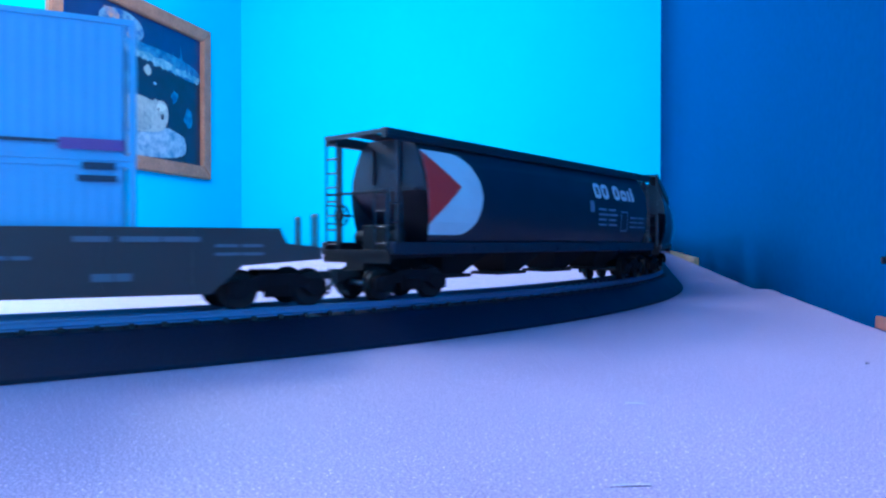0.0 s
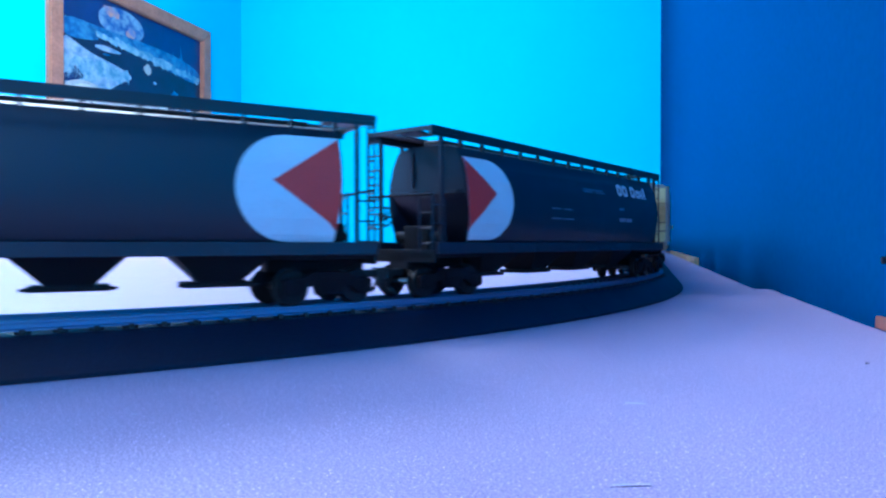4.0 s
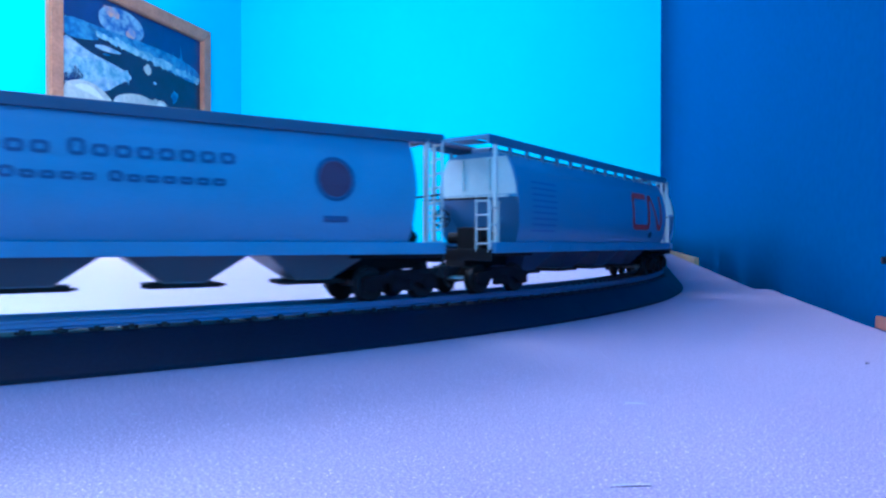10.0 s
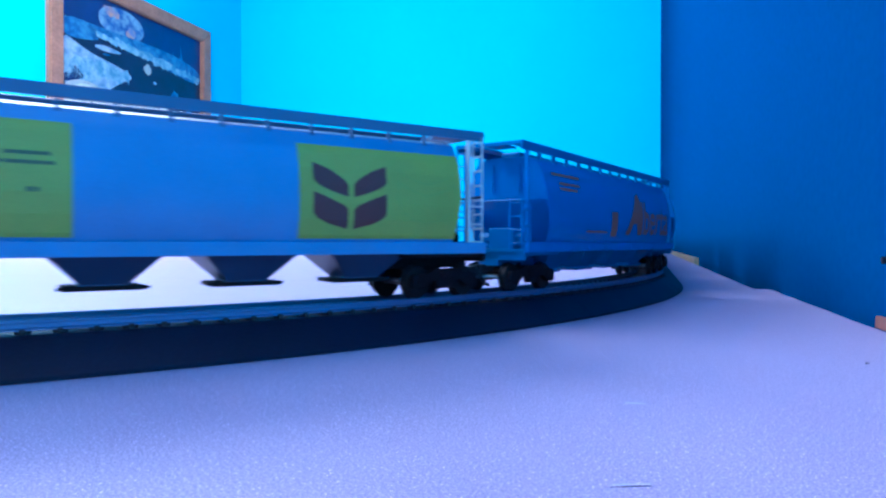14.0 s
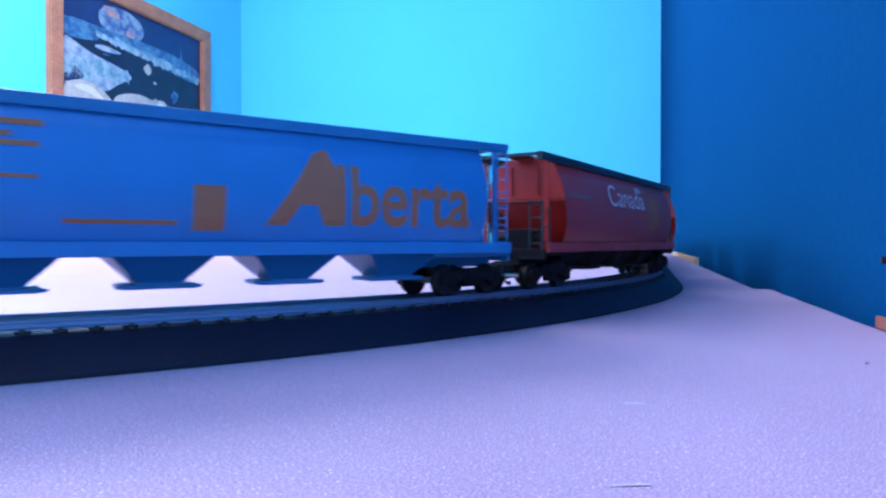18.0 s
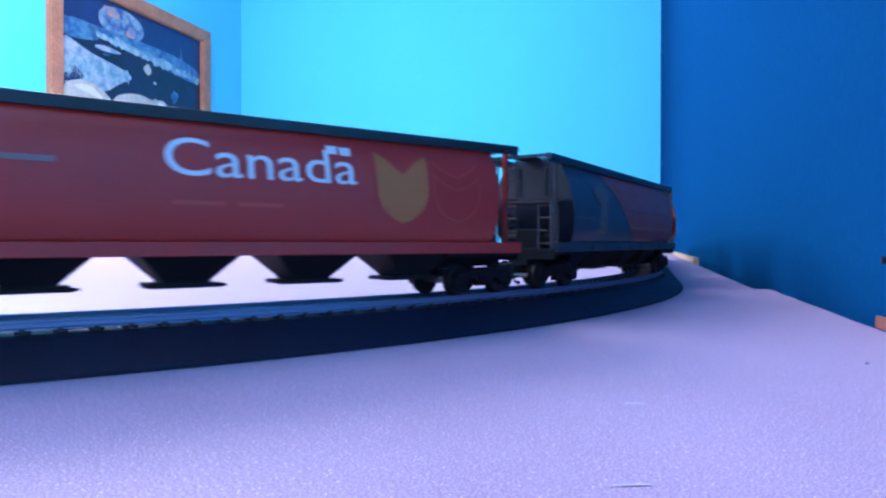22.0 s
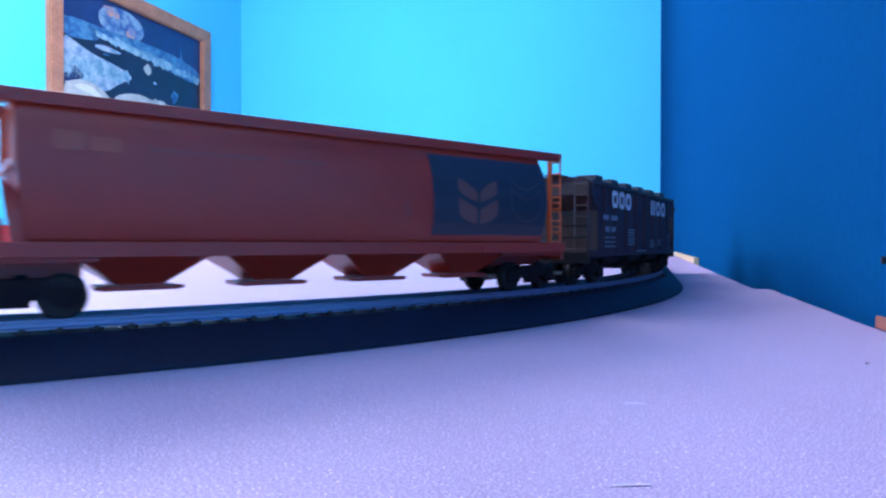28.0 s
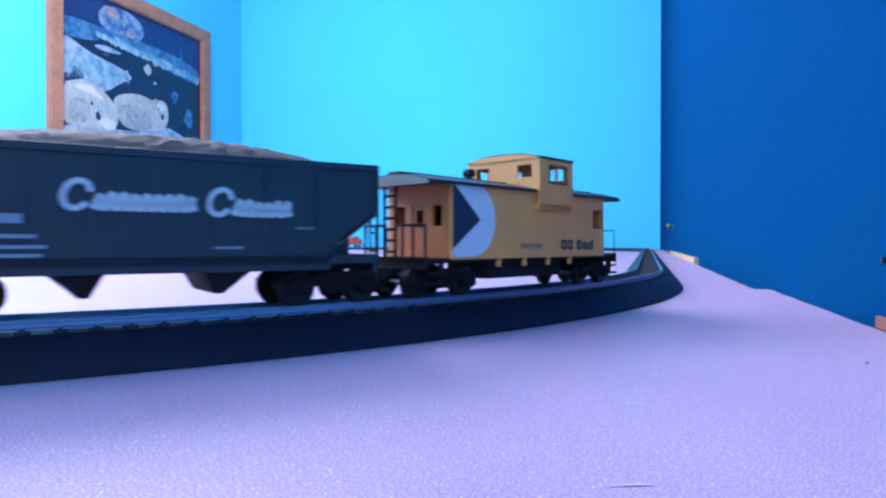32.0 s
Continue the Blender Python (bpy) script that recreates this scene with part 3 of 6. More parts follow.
print_shape("animal_shade", [(0.33, 0.30), (0.40, 0.345), (0.50, 0.345), (0.575, 0.30), (0.60, 0.22), (0.52, 0.18), (0.41, 0.175), (0.36, 0.22)], PR_FUR2, 8)
print_shape("animal_brow", blob(0.66, 0.385, 0.035, 0.030, 0.08, 24, 0.1, 41), PR_FUR3, 9)
print_shape("animal_ear", blob(0.615, 0.415, 0.016, 0.022, 0.08, 16, 0.2, 42), PR_FUR2, 9)
print_shape("animal_eye", blob(0.639, 0.367, 0.008, 0.012, 0.05, 12, 0, 25), PR_DARK, 9)
print_shape("animal_nose", blob(0.669, 0.317, 0.014, 0.022, 0.05, 14, 0, 19), PR_DARK, 9)
print_shape("animal_body", [(0.001, 0.363), (0.08, 0.416), (0.181, 0.423), (0.266, 0.378), (0.33, 0.304), (0.354, 0.219), (0.317, 0.14), (0.181, 0.121), (0.069, 0.117), (0.001, 0.133)], PR_FUR, 9)
print_shape("animal_shade", [(0.04, 0.27), (0.10, 0.315), (0.155, 0.29), (0.17, 0.225), (0.15, 0.16), (0.08, 0.135), (0.03, 0.16)], PR_FUR2, 10)
print_shape("animal_brow", [(0.06, 0.37), (0.13, 0.405), (0.20, 0.385), (0.26, 0.325), (0.20, 0.335), (0.12, 0.355)], PR_FUR3, 10)
print_shape("animal_paw", blob(0.275, 0.175, 0.055, 0.038, 0.10, 28, -0.2, 43), PR_FUR3, 10)
print_shape("animal_eye", blob(0.175, 0.285, 0.009, 0.012, 0.05, 12, 0, 44), PR_DARK, 12)
print_shape("animal_muzzle", blob(0.227, 0.255, 0.018, 0.045, 0.10, 24, 0.25, 23), PR_ICE3, 11)
print_shape("animal_nose", blob(0.214, 0.212, 0.016, 0.028, 0.05, 18, 0.2, 24), PR_DARK, 12)

# ---- track: snap-together sections with moulded roadbed ----
SECTIONS = 38
SEC = LOOP_LENGTH / SECTIONS
BED = [(-0.0228, 0.0002), (-0.0226, 0.0012), (-0.0126, 0.0088), (-0.0116, 0.0092), (0.0116, 0.0092), (0.0126, 0.0088), (0.0226, 0.0012), (0.0228, 0.0002)]
RAILP = [(-0.0011, 0.01006), (0.0011, 0.01006), (0.0011, 0.0104), (0.0003, 0.0107), (0.0003, 0.0117), (0.00058, 0.0119), (0.00058, 0.0125),
         (0.0004, RAIL_Z), (-0.0004, RAIL_Z), (-0.00058, 0.0125), (-0.00058, 0.0119), (-0.0003, 0.0117), (-0.0003, 0.0107), (-0.0011, 0.0104)]
TIE_PITCH = 0.0076


def tie_bmesh():
    bm = boxes((-0.0016, 0.0016, -0.0088, 0.0088, 0.0084, 0.0100))
    for sgn in (-1, 1):
        box(bm, -0.0010, 0.0010, sgn * 0.0075 - 0.0004, sgn * 0.0075 + 0.0004, 0.0100, 0.0107)
        box(bm, -0.0006, 0.0006, sgn * 0.0103 - 0.0003, sgn * 0.0103 + 0.0003, 0.0090, 0.0105)
    return bm


_bm = tie_bmesh()
TIE_MESH = bpy.data.meshes.new("tie")
_bm.to_mesh(TIE_MESH)
_bm.free()
TIE_MESH.materials.append(M_TIE)


def sweep(bm, s0, s1, profile, side, origin, n):
    loops = []
    for i in range(n + 1):
        s = s0 + (s1 - s0) * i / n
        loops.append([Vector((*line_at(s, side + o)[:2], z)) - origin for o, z in profile])
    loft(bm, loops)


FIRST = 0.30 - 2 * SEC
for i in range(SECTIONS):
    s0, s1 = FIRST + i * SEC, FIRST + (i + 1) * SEC - 0.00008
    mx, my, mh = line_at((s0 + s1) / 2)
    origin = Vector((mx, my, 0))
    near = s0 < 1.3
    sec = tagged(new("track_section"), "black plastic roadbed track section with silver rails on table", "track", "track sections of the loop")
    sec.location = origin
    n = 18 if near else 8
    bm = bmesh.new()
    sweep(bm, s0, s1, BED, 0, origin, n)
    part("roadbed", bm, M_ROADBED, sec, "black moulded plastic roadbed")
    for side in (-0.00885, 0.00885):
        bm = bmesh.new()
        sweep(bm, s0, s1, RAILP, side, origin, n)
        part("rail", bm, M_RAIL, sec, "nickel-silver rail")
    count = int(round(SEC / TIE_PITCH))
    if near:
        for k in range(count):
            x, y, h = line_at(s0 + (k + 0.5) * SEC / count)
            t = shared("tie", TIE_MESH, sec)
            t.matrix_basis = Matrix.Translation(Vector((x, y, 0)) - origin) @ Matrix.Rotation(h, 4, "Z")
    else:
        bm = bmesh.new()
        for k in range(count):
            x, y, h = line_at(s0 + (k + 0.5) * SEC / count)
            m = Matrix.Translation(Vector((x, y, 0)) - origin) @ Matrix.Rotation(h, 4, "Z")
            b0 = len(bm.verts)
            box(bm, -0.0016, 0.0016, -0.0112, 0.0112, 0.0084, 0.0100)
            bm.verts.ensure_lookup_table()
            for v in bm.verts[b0:]:
                v.co = m @ v.co
        ob = part("ties", bm, M_TIE, sec, "dark brown moulded ties")
        ob["kind"] = "stuff"

# ---- trucks, couplers and other shared parts of the cars ----
CACHE = {}


def cached(key, build, material, smooth=False):
    """A mesh built once, in millimetres, and shared by all the cars."""
    if key not in CACHE:
        bm = build()
        bmesh.ops.scale(bm, vec=(MM,) * 3, verts=bm.verts)
        me = bpy.data.meshes.new(key)
        bm.to_mesh(me)
        bm.free()
        me.materials.append(material)
        if smooth:
            me.shade_smooth()
            me.set_sharp_from_angle(angle=radians(35))
        CACHE[key] = me
    return CACHE[key]


def disc_solid(bm, x, y0, y1, z, r, n=24, rim=0.0):
    loops = []
    for y, rr in ((y0, r - rim), (y0 + (y1 - y0) * 0.15, r), (y1 - (y1 - y0) * 0.15, r), (y1, r - rim)):
        loops.append([(x + rr * math.cos(2 * math.pi * i / n), y, z + rr * math.sin(2 * math.pi * i / n)) for i in range(n)])
    loft(bm, loops)


def wheel_bmesh():
    bm = bmesh.new()
    disc_solid(bm, 0, 7.3, 7.9, 0, 5.75, 28, 0.3)
    disc_solid(bm, 0, 7.9, 10.0, 0, 5.15, 28, 0.25)
    disc_solid(bm, 0, 10.0, 10.35, 0, 1.7, 14, 0.2)
    return bm


def frame_bmesh():
    bm = bmesh.new()
    side = [(-14.5, 3.4), (-14.5, 7.2), (-12.5, 8.0), (-8.0, 8.2), (-5.5, 9.6), (5.5, 9.6), (8.0, 8.2), (12.5, 8.0), (14.5, 7.2), (14.5, 3.4),
            (12.0, 2.8), (9.5, 3.2), (6.5, 5.6), (4.6, 5.4), (4.0, 3.0), (-4.0, 3.0), (-4.6, 5.4), (-6.5, 5.6), (-9.5, 3.2), (-12.0, 2.8)]
    for y in (-12.3, 10.7):
        prism(bm, side, y, y + 1.6, "y")
    for sgn in (-1, 1):
        for x in (-10.4, 10.4):
            disc_solid(bm, x, sgn * 12.0 - 0.6, sgn * 12.0 + 0.9 * (sgn > 0) + 0.0 * (sgn < 0) + 0.3, 5.2, 2.1, 12, 0.3)
        for x in (-2.4, -0.8, 0.8, 2.4):
            box(bm, x - 0.55, x + 0.55, sgn * 12.0 - 0.9, sgn * 12.0 + 0.9, 3.1, 6.6)
        box(bm, -3.4, 3.4, sgn * 11.6 - 1.0, sgn * 11.6 + 1.0, 6.6, 8.2)
    box(bm, -3.6, 3.6, -11, 11, 5.6, 8.6)
    box(bm, -3.0, 3.0, -4, 4, 8.4, 10.4)
    return bm


def axle_bmesh():
    bm = bmesh.new()
    rod(bm, (0, -11.0, 0), (0, 11.0, 0), 1.0, 10)
    return bm


TRUCKS = []
WHEELS = []


def truck(parent, x, b, sigma_side, axles=(-10.4, 10.4)):
    tr = shared("truck", cached("truck_frame", frame_bmesh, M_TRUCK), parent, "black plastic two-axle truck")
    tr.location = (x * MM, 0, 0)
    for a in axles:
        ax = shared("axle", cached("axle", axle_bmesh, M_TREAD, True), tr)
        ax.location = (a * MM, 0, 5.15 * MM)
        for turn in (0, 180):
            w = shared("wheel", cached("wheel", wheel_bmesh, M_WHEEL, True), tr, "black wheel")
            w.matrix_basis = Matrix.Translation((a * MM, 0, 5.15 * MM)) @ Matrix.Rotation(radians(turn), 4, "Z")
            if turn == 180 and len(WHEELS) < 72:
                WHEELS.append((w, a * MM, turn))
    TRUCKS.append((tr, parent, x * MM, sigma_side))
    return tr


def coupler_bmesh():
    bm = boxes((-9, -1.5, -1.6, 1.6, 7.2, 9.6), bevel=0.2)
    prism(bm, [(-2.2, -2.4), (-0.4, -2.4), (1.6, -0.9), (1.6, 0.4), (0.2, 0.6), (-0.2, 2.0), (-2.2, 2.2)], 6.4, 10.2, "z")
    rod(bm, (-1.2, 0.4, 6.6), (-1.6, 2.6, 2.6), 0.28, 6)
    rod(bm, (-1.6, 2.6, 2.6), (-2.6, 3.6, 2.2), 0.28, 6)
    return bm


def hose_bmesh():
    bm = bmesh.new()
    pts = [(-2.5, -4.2, 9.0), (-1.8, -4.4, 6.0), (-0.6, -4.2, 3.8), (0.8, -3.8, 2.9), (1.8, -3.4, 3.2)]
    for a, b in zip(pts, pts[1:]):
        rod(bm, a, b, 0.42, 7)
    box(bm, 1.4, 2.6, -3.9, -2.9, 2.6, 3.6)
    return bm


def couple(car, half):
    """Couplers and hoses at both ends; half: from the middle to the pulling face."""
    for turn in (0, 180):
        c = shared("coupler", cached("coupler", coupler_bmesh, M_COUPLER), car, "black knuckle coupler")
        c.matrix_basis = Matrix.Rotation(radians(turn), 4, "Z") @ Matrix.Translation((half * MM, 0, 0))
        h = shared("air_hose", cached("air_hose", hose_bmesh, M_COUPLER), car, "curved black air hose")
        h.matrix_basis = Matrix.Rotation(radians(turn), 4, "Z") @ Matrix.Translation((half * MM, 0, 0))


CARS = []


def car_root(name, label, category, lo, hi, inset=23.7, group="cars of the model train"):
    """A car between two places on the train's own line, in metres along it."""
    car = tagged(new(name), label, category, group)
    half = (hi - lo) / 2 / MM
    CARS.append((car, (lo + hi) / 2, (half - inset) * MM))
    for sgn in (-1, 1):
        truck(car, sgn * (half - inset), inset, sgn)
    couple(car, half)
    return car, half


def profile_of(points):
    zs, ys = [p[1] for p in points], [p[0] for p in points]
    return lambda z: float(np.interp(z, zs, ys))


def ladder(bm, x, y0, y1, z0, z1, rungs, r=0.45, along="y"):
    """Two stiles and rungs across the end (along y) or on the side (along x)."""
    def p(a, z):
        return (x, a, z) if along == "y" else (a, x, z)
    rod(bm, p(y0, z0), p(y0, z1), r)
    rod(bm, p(y1, z0), p(y1, z1), r)
    for i in range(rungs):
        z = z0 + (z1 - z0) * (i + 0.6) / rungs
        rod(bm, p(y0, z), p(y1, z), r * 0.85)


def brake_wheel(car, x, y, z, material):
    bm = bmesh.new()
    sgn = 1 if x > 0 else -1
    n = 16
    for i in range(n):
        a, b = 2 * math.pi * i / n, 2 * math.pi * (i + 1) / n
        rod(bm, (x, y + 3.2 * math.cos(a), z + 3.2 * math.sin(a)), (x, y + 3.2 * math.cos(b), z + 3.2 * math.sin(b)), 0.35, 5)
    for i in range(4):
        a = math.pi * i / 4
        rod(bm, (x, y - 3.2 * math.cos(a), z - 3.2 * math.sin(a)), (x, y + 3.2 * math.cos(a), z + 3.2 * math.sin(a)), 0.25, 5)
    rod(bm, (x, y, z), (x - sgn * 4, y, z), 0.4, 6)
    part("brake_wheel", bm, material, car, "spoked brake wheel", MM)


REACH = {}   # how far a barrel side runs at a height
SMOOTH_TOP = [(15.0, 17.0), (16.6, 20.5), (17.7, 25.0), (18.1, 30.0), (18.0, 35.0), (17.2, 40.0), (15.8, 44.5), (14.0, 48.5), (12.6, 51.2), (8.0, 53.0), (0.0, 53.5)]
LOW_TOP = [(15.0, 17.0), (16.6, 20.5), (17.7, 25.0), (18.1, 30.0), (18.0, 35.0), (17.4, 40.0), (16.3, 44.5), (14.9, 48.2), (13.4, 50.8), (9.0, 52.2), (0.0, 52.6)]


def cylinder_hopper(label, lo, hi, body_paint, roof_paint, bay_paint, raised=False, end_paint=None, sill_paint=None, under_paint=None, bay_half=13.2, ladder_paint=None):
    """A cylindrical grain hopper: barrel body, four bays, end cages with ladders."""
    car, half = car_root("grain_hopper_car", label, "hopper car", lo, hi)
    pts = LOW_TOP if raised else SMOOTH_TOP
    prof = profile_of(pts)
    end_paint, sill_paint, under_paint = end_paint or body_paint, sill_paint or body_paint, under_paint or M_UNDER
    E0 = half - 8.0                              # end of the platform
    ends = {-1: half - 22.3, 1: half - 19.5}     # end of the barrel
    EB = half - 19.5
    reach = lambda side, z: ends[side] - 0.35 - max(0.0, 34.0 - z) * 0.13 - max(0.0, z - 44.0) * 0.12
    REACH[car] = reach
    bm = bmesh.new()
    loops = []
    # stations: the end sheet, whose lower half slopes inwards, then its rim, then the straight barrel
    rings = [(-1, 0.35), (-1, 0.7), (-1, 0.93), (-1, 0.985), (-1, 1.0), (1, 1.0), (1, 0.985), (1, 0.93), (1, 0.7), (1, 0.35)]
    for sgn, k in rings:
        ring_pts = []
        for y, z in pts:
            zz = 36.5 + (z - 36.5) * k
            slope = 0.35 + max(0.0, 35.0 - zz) * (0.20 if k > 0.98 else 0.95)
            xx = ends[sgn] - slope if k < 1.0 else reach(sgn, z)
            ring_pts.append((sgn * xx, -y * k, zz))
        loops.append(ring_pts + [(a, -b, c) for a, b, c in ring_pts[:-1]][::-1])
    loft(bm, loops)
    part("body", bm, body_paint, car, "", MM, smooth=True)
    zr = 2.9 if raised else 0.0
    span = lambda a, b: tuple(sorted((a, b)))
    for sgn in (-1, 1):
        eb = ends[sgn]
        # ribs on the end sheet and two flat posts that carry the roof's end
        bm = boxes(*[span(sgn * (eb + 0.05), sgn * (eb + 0.9)) + (y - 0.35, y + 0.35, 38.0, 49.5) for y in (-6.0, 6.0)], span(sgn * (eb + 0.05), sgn * (eb + 0.7)) + (-14.0, 14.0, 35.2, 36.0))
        part("end_bracing", bm, end_paint, car, "ribbed end bracing", MM)
        # the flat upper end sheet over the sloping lower one; a lighter end_paint paints it lit
        bm = bmesh.new()
        half_out = [(prof(z) * 0.965, 36.5 + (z - 36.5) * 0.965) for z in (36.3, 40.0, 44.0, 47.0, 49.5, 50.8)]
        outline = [(-y, z) for y, z in half_out] + [(y, z) for y, z in half_out[::-1]]
        near, far = [[bm.verts.new((sgn * x, y, z)) for y, z in outline] for x in (eb - 0.02, eb - 0.6)]
        bm.faces.new(near)
        bm.faces.new(far[::-1])
        for i in range(len(outline)):
            j = (i + 1) % len(outline)
            bm.faces.new((near[i], far[i], far[j], near[j]))
        bmesh.ops.recalc_face_normals(bm, faces=bm.faces)
        part("end_sheet", bm, end_paint, car, "flat upper end sheet", MM)
        for y in (-13.6, 13.6):
            bm = boxes(span(sgn * (half - 14.2), sgn * (half - 13.2)) + (y - 0.7, y + 0.7, 15.0, 52.0 + zr))
            part("end_post", bm, end_paint, car, "flat upright end post", MM)
        bm = boxes(span(sgn * (half - 40), sgn * E0) + (-14.5, 14.5, 13.4, 15.0), span(sgn * (E0 - 1.2), sgn * E0) + (-15.6, 15.6, 11.8, 16.0), bevel=0.15)
        part("end_platform", bm, under_paint, car, "", MM)
        bm = boxes(span(sgn * (eb - 0.5), sgn * (E0 + 0.2)) + (-14.6, -13.4, 51.6 + zr, 53.4 + zr), span(sgn * (eb - 0.5), sgn * (E0 + 0.2)) + (13.4, 14.6, 51.6 + zr, 53.4 + zr),
                   span(sgn * (E0 - 1.0), sgn * (E0 + 0.2)) + (-13.4, 13.4, 52.0 + zr, 53.3 + zr), span(sgn * eb, sgn * (E0 - 1.0)) + (-4.5, 4.5, 52.6 + zr, 53.2 + zr))
        part("roof_end_frame", bm, roof_paint, car, "", MM)
        for y in (-14.2, 14.2):
            tall = sgn * y < 0
            bm = bmesh.new()
            ladder(bm, sgn * (E0 - 0.3), y, y - (5.2 if y > 0 else -5.2), 15.0, (52.2 + zr) if tall else 35.0, 8 if tall else 4, 0.36)
            part("ladder", bm, ladder_paint or end_paint, car, "thin wire ladder", MM)
            bm = bmesh.new()
            ladder(bm, y * 1.03, sgn * (E0 - 0.6), sgn * (E0 - 6.4), 15.0, 33.0, 3, 0.3, "x")
            part("grab_iron", bm, ladder_paint or end_paint, car, "", MM)
        bm = rods([((sgn * (E0 - 0.3), -14.2, 34.0), (sgn * (E0 - 0.3), 14.2, 34.0))], 0.4)
        part("end_rail", bm, under_paint, car, "", MM)
        bm = boxes(span(sgn * (half - 21), sgn * (half - 15)) + (-7, 4, 15.0, 24.0), bevel=0.4)
        rod(bm, (sgn * (half - 18), -11, 20.0), (sgn * (half - 18), 9, 20.0), 2.2, 12)
        part("brake_cylinder" if sgn < 0 else "valve_box", bm, under_paint, car, "", MM)
    brake_wheel(car, -(E0 + 1.0), 5.0, 27.0, under_paint)
    # sills and underframe
    for y0, y1 in ((-17.0, -15.4), (15.4, 17.0)):
        bm = boxes((-half + 8.5, half - 8.5, y0, y1, 14.6, 18.4), bevel=0.25)
        for x in (-56, -37, -19, 0, 19, 37, 56):
            box(bm, x - 1.0, x + 1.0, y0 - 0.3 if y0 < 0 else y1 - 0.3, y0 + 0.3 if y0 < 0 else y1 + 0.3, 15.4, 17.0)
        part("side_sill", bm, sill_paint, car, "", MM)
    for sgn in (-1, 1):
        part("stub_sill", boxes(tuple(sorted((sgn * (half - 8), sgn * (half - 38)))) + (-4, 4, 9.6, 14.8)), under_paint, car, "", MM)
    for x in (-55.5, -18.5, 18.5, 55.5):
        bm = bmesh.new()
        loft(bm, [[(x - bay_half - 1.6, -13.6, 16.8), (x + bay_half + 1.6, -13.6, 16.8), (x + bay_half + 1.6, 13.6, 16.8), (x - bay_half - 1.6, 13.6, 16.8)],
                  [(x - bay_half, -12.6, 14.8), (x + bay_half, -12.6, 14.8), (x + bay_half, 12.6, 14.8), (x - bay_half, 12.6, 14.8)],
                  [(x - 5.8, -6.5, 7.4), (x + 5.8, -6.5, 7.4), (x + 5.8, 6.5, 7.4), (x - 5.8, 6.5, 7.4)],
                  [(x - 5.8, -6.5, 6.9), (x + 5.8, -6.5, 6.9), (x + 5.8, 6.5, 6.9), (x - 5.8, 6.5, 6.9)]])
        bay = part("hopper_bay", bm, bay_paint, car, "sloping discharge bay", MM)
        part("gate", boxes((x - 9.6, x + 9.6, -7.0, 7.0, 5.7, 7.0), (x - 11.0, x + 11.0, -6.2, -5.2, 5.9, 6.8), bevel=0.15), under_paint, bay, "flat sliding gate", MM)
    # roof
    if raised:
        for y0, y1 in ((-14.4, -13.6), (13.6, 14.4)):
            part("walkway_edge", boxes((-E0, E0, y0, y1, 53.2, 56.4)), roof_paint, car, "", MM)
        grate = [(sgn * (EB + 1.4 + 1.5 * i) - 0.35, sgn * (EB + 1.4 + 1.5 * i) + 0.35) for sgn in (-1, 1) for i in range(7)]
        part("walkway", boxes(*[(x0, x1, y0, y1, 55.6, 56.2) for y0, y1 in ((-13.6, -7.5), (7.5, 13.6)) for x0, x1 in [(-EB - 0.8, EB + 0.8)] + grate]), roof_paint, car, "perforated roof walkway", MM)
        k = -EB + 5
        while k < EB:
            for y0 in (-14.0, 12.5):
                b = shared("walkway_bracket", cached("bracket_" + roof_paint.name, lambda: boxes((-0.5, 0.5, 0, 1.3, 49.0, 53.6)), roof_paint), car)
                b.location = (k * MM, y0 * MM, 0)
            k += 13.0
        part("roof_hatch", boxes((-EB + 6, EB - 6, -4.2, 4.2, 50.4, 54.6), bevel=0.5), roof_paint, car, "long trough hatch", MM)
    else:
        bm = boxes((-E0, E0, -14.3, -12.2, 50.4, 53.6), (-E0, E0, 12.2, 14.3, 50.4, 53.6), bevel=0.2)
        part("roof_edge", bm, roof_paint, car, "", MM)
        part("roof_hatch", boxes((-EB + 6, EB - 6, -4.4, 4.4, 53.0, 54.2), bevel=0.4), roof_paint, car, "long trough hatch", MM)
    return car, half, prof


def multimark(car, prof, x, half_h, zc, flip, dark, straight=None, tip=None, rise=2.0):
    """White half-disc with a coloured wedge."""
    s = -1 if flip else 1
    straight = half_h * 0.62 if straight is None else straight
    tip = straight if tip is None else tip
    white = [(x, zc - half_h), (x + s * straight, zc - half_h)] + [(x + s * (straight + half_h * math.sin(radians(a)) * 0.98), zc - half_h * math.cos(radians(a))) for a in range(10, 180, 10)] + [(x + s * straight, zc + half_h), (x, zc + half_h)]
    lay("white_half_disc", [white], P_WHITE, car, prof, "white half-disc marking", 0.14)
    lay("wedge", [[(x, zc - half_h * 0.80), (x + s * tip, zc + rise), (x, zc + half_h * 0.99)]], dark, car, prof, "pointed wedge marking", 0.22)


def sheaf(car, name, cx, cz, w, h, ink, prof, off=0.25):
    """Wheat ear of four slanting leaves."""
    polys = []
    low = ((0.04, 0.0), (0.30, 0.08), (0.44, 0.16), (0.5, 0.24), (0.5, 0.56), (0.30, 0.47), (0.10, 0.37), (0.04, 0.30))
    high = ((0.04, 0.49), (0.26, 0.57), (0.42, 0.65), (0.5, 0.73), (0.5, 1.0), (0.28, 0.90), (0.10, 0.76), (0.04, 0.68))
    for s in (-1, 1):
        for leaf in (low, high):
            polys.append([(cx + s * w * a, cz - h / 2 + h * b) for a, b in leaf])
    lay(name, polys, ink, car, prof, "wheat-ear emblem of slanting leaves", off)


